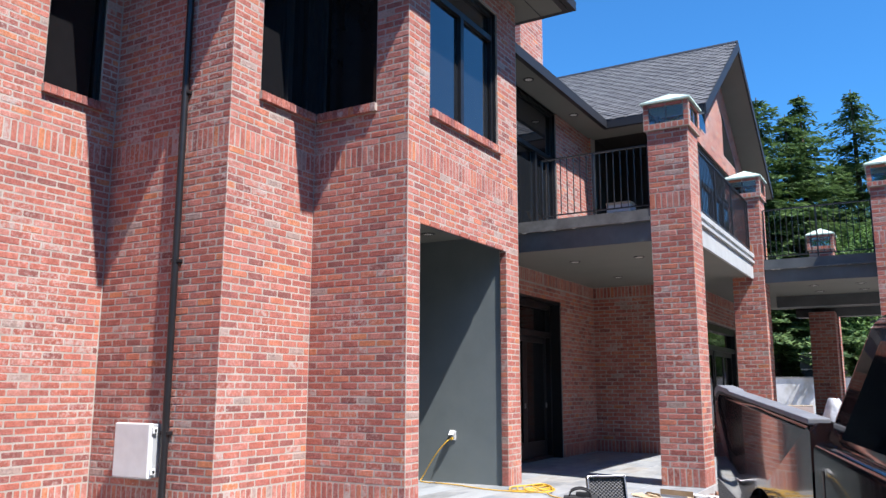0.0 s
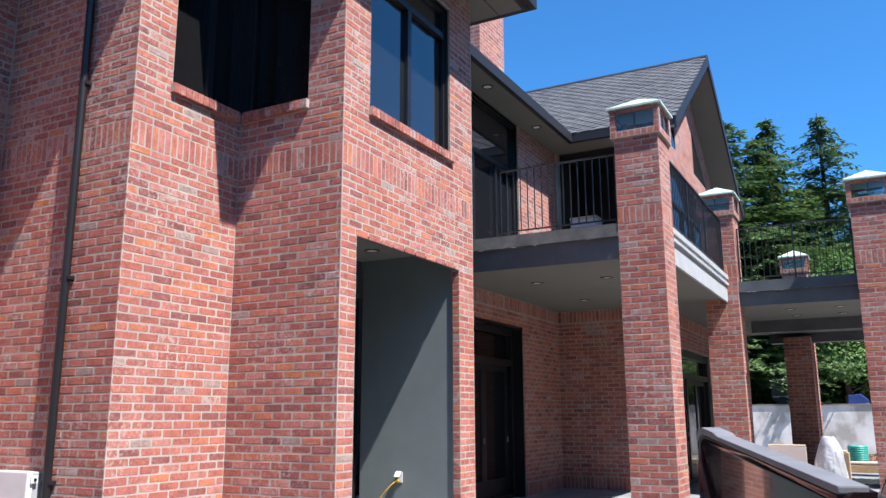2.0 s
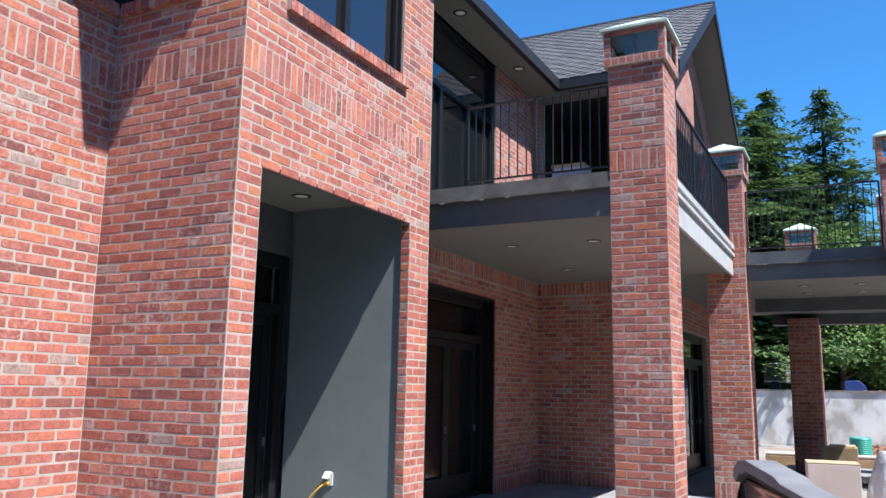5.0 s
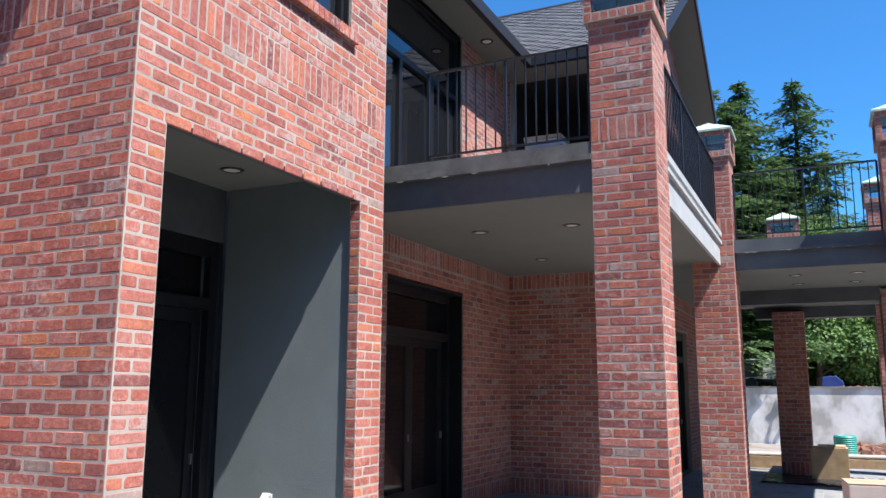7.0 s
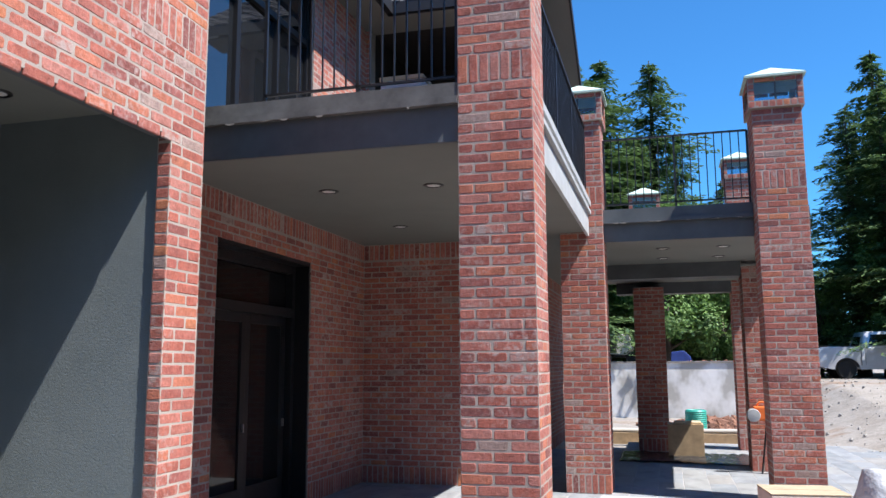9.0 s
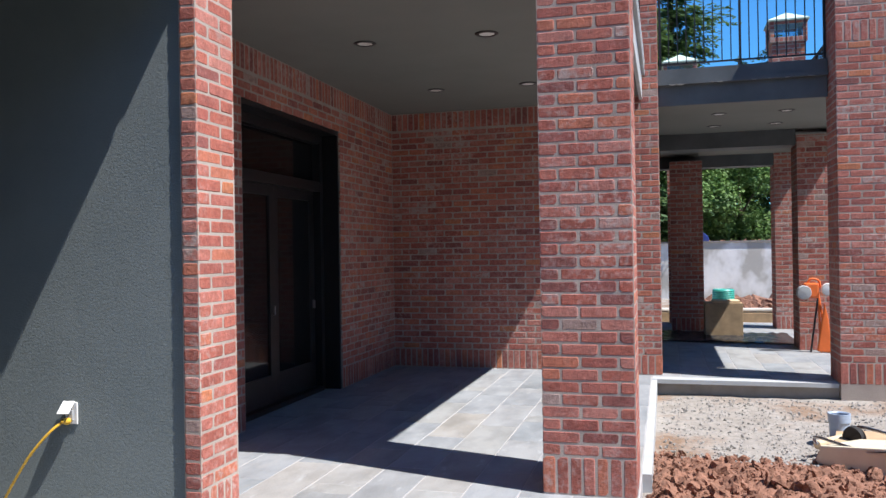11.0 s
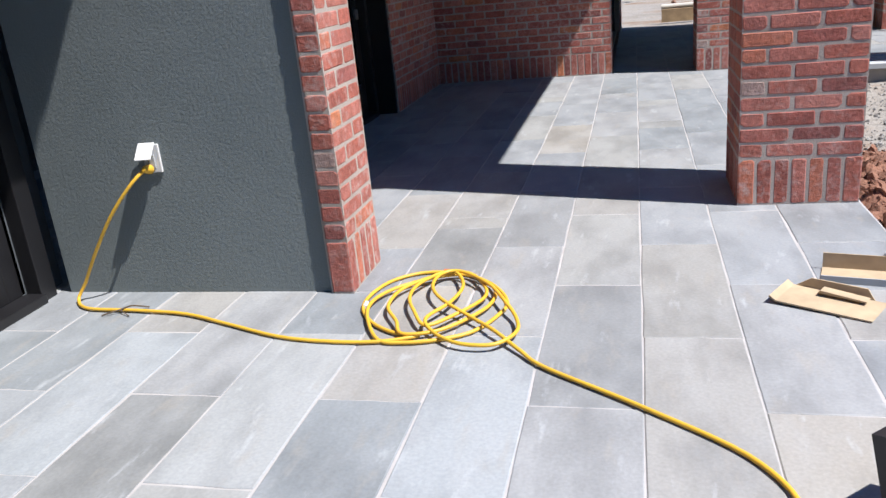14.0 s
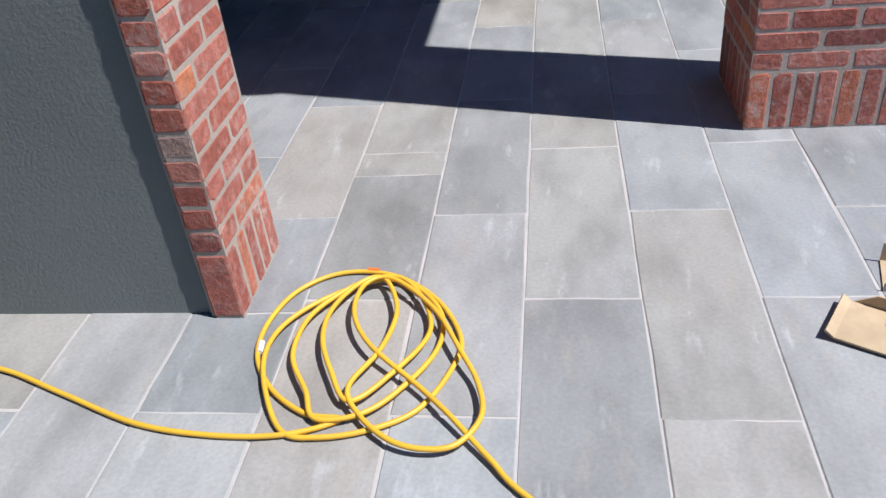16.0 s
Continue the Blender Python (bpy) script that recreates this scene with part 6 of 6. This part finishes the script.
def broadleaf(seed, height, spread, label):
    rng = random.Random(seed)
    t = thing("leafy_tree", label, "tree", group="leafy trees")
    part("trunk", tube(smooth_path([(0, 0, -0.3), (0.1, 0.05, height * 0.3), (-0.1, 0.1, height * 0.6), (0.05, 0, height * 0.9)], 4), [0.17 - 0.0115 * i for i in range(13)], 9), BARK, t, smooth=True)
    blobs = []
    for k in range(26):
        a, q = rng.uniform(0, 6.283), rng.uniform(0.12, 1.0)
        r = spread * math.sqrt(rng.random()) * (1.05 - 0.55 * abs(q - 0.45))
        blobs.append((Vector((math.cos(a) * r, math.sin(a) * r, height * q)), rng.uniform(0.5, 1.05) * spread * 0.42))
    for k, (c, r) in enumerate(blobs[:7]):
        part("limb", tube([(0, 0, c.z * 0.5), tuple((c + Vector((0, 0, c.z * 0.5))) * 0.5 + Vector((0, 0, 0.1))), tuple(c)], [0.06, 0.04, 0.015], 6), BARK, t)
    quads = []
    for c, r in blobs:
        for _ in range(560):
            d = Vector((rng.gauss(0, 1), rng.gauss(0, 1), rng.gauss(0, 1))).normalized()
            p = c + d * r * rng.uniform(0.55, 1.08)
            u = Vector((rng.uniform(-1, 1), rng.uniform(-1, 1), rng.uniform(-0.8, 0.4))).normalized()
            v = u.cross((d + Vector((rng.uniform(-.6, .6), rng.uniform(-.6, .6), 0.7))).normalized()).normalized()
            s = rng.uniform(0.10, 0.21)
            quads.append((p, u * s, v * s))
    ob = new("crown", leaf_mesh("crown", quads, LEAF))
    ob.parent = t
    return t


leafy = [broadleaf(31, 6.8, 2.4, "leafy green tree with a rounded uneven crown"), broadleaf(32, 5.2, 2.2, "bushy bright green tree growing above the retaining wall")]
leafy[0].location = (-1.9, 43.8, 1.6)
leafy[1].location = (-4.2, 45.0, 1.6)
for i, (x, y, s) in enumerate([(-6.8, 43.5, 0.95), (-9.4, 45, 1.1), (-12, 43.5, 1.0), (-15, 46, 1.15), (-18, 44, 1.0), (0.6, 45.5, 0.85), (-3.0, 47.5, 1.1), (-0.3, 48.5, 1.0), (2.6, 47.5, 0.75), (5.2, 48.5, 0.85), (7.8, 47.5, 0.9),
                               (10.5, 49.5, 0.9), (13.5, 46.5, 0.9), (-7.5, 48.5, 1.2), (-11, 49, 1.2), (-22, 46, 1.1), (-26, 47, 1.1), (17, 48, 1.0), (21, 47, 1.0), (4.0, 50.5, 0.95), (-14, 50, 1.2), (-18.5, 49, 1.2)]):
    t = copy_thing(leafy[i % 2], pose(x, y, 1.4, 0, 0, 61 * i))
    t.scale = (s, s, s * (0.9 + 0.05 * (i % 4)))

place_bricks()
place_flags()
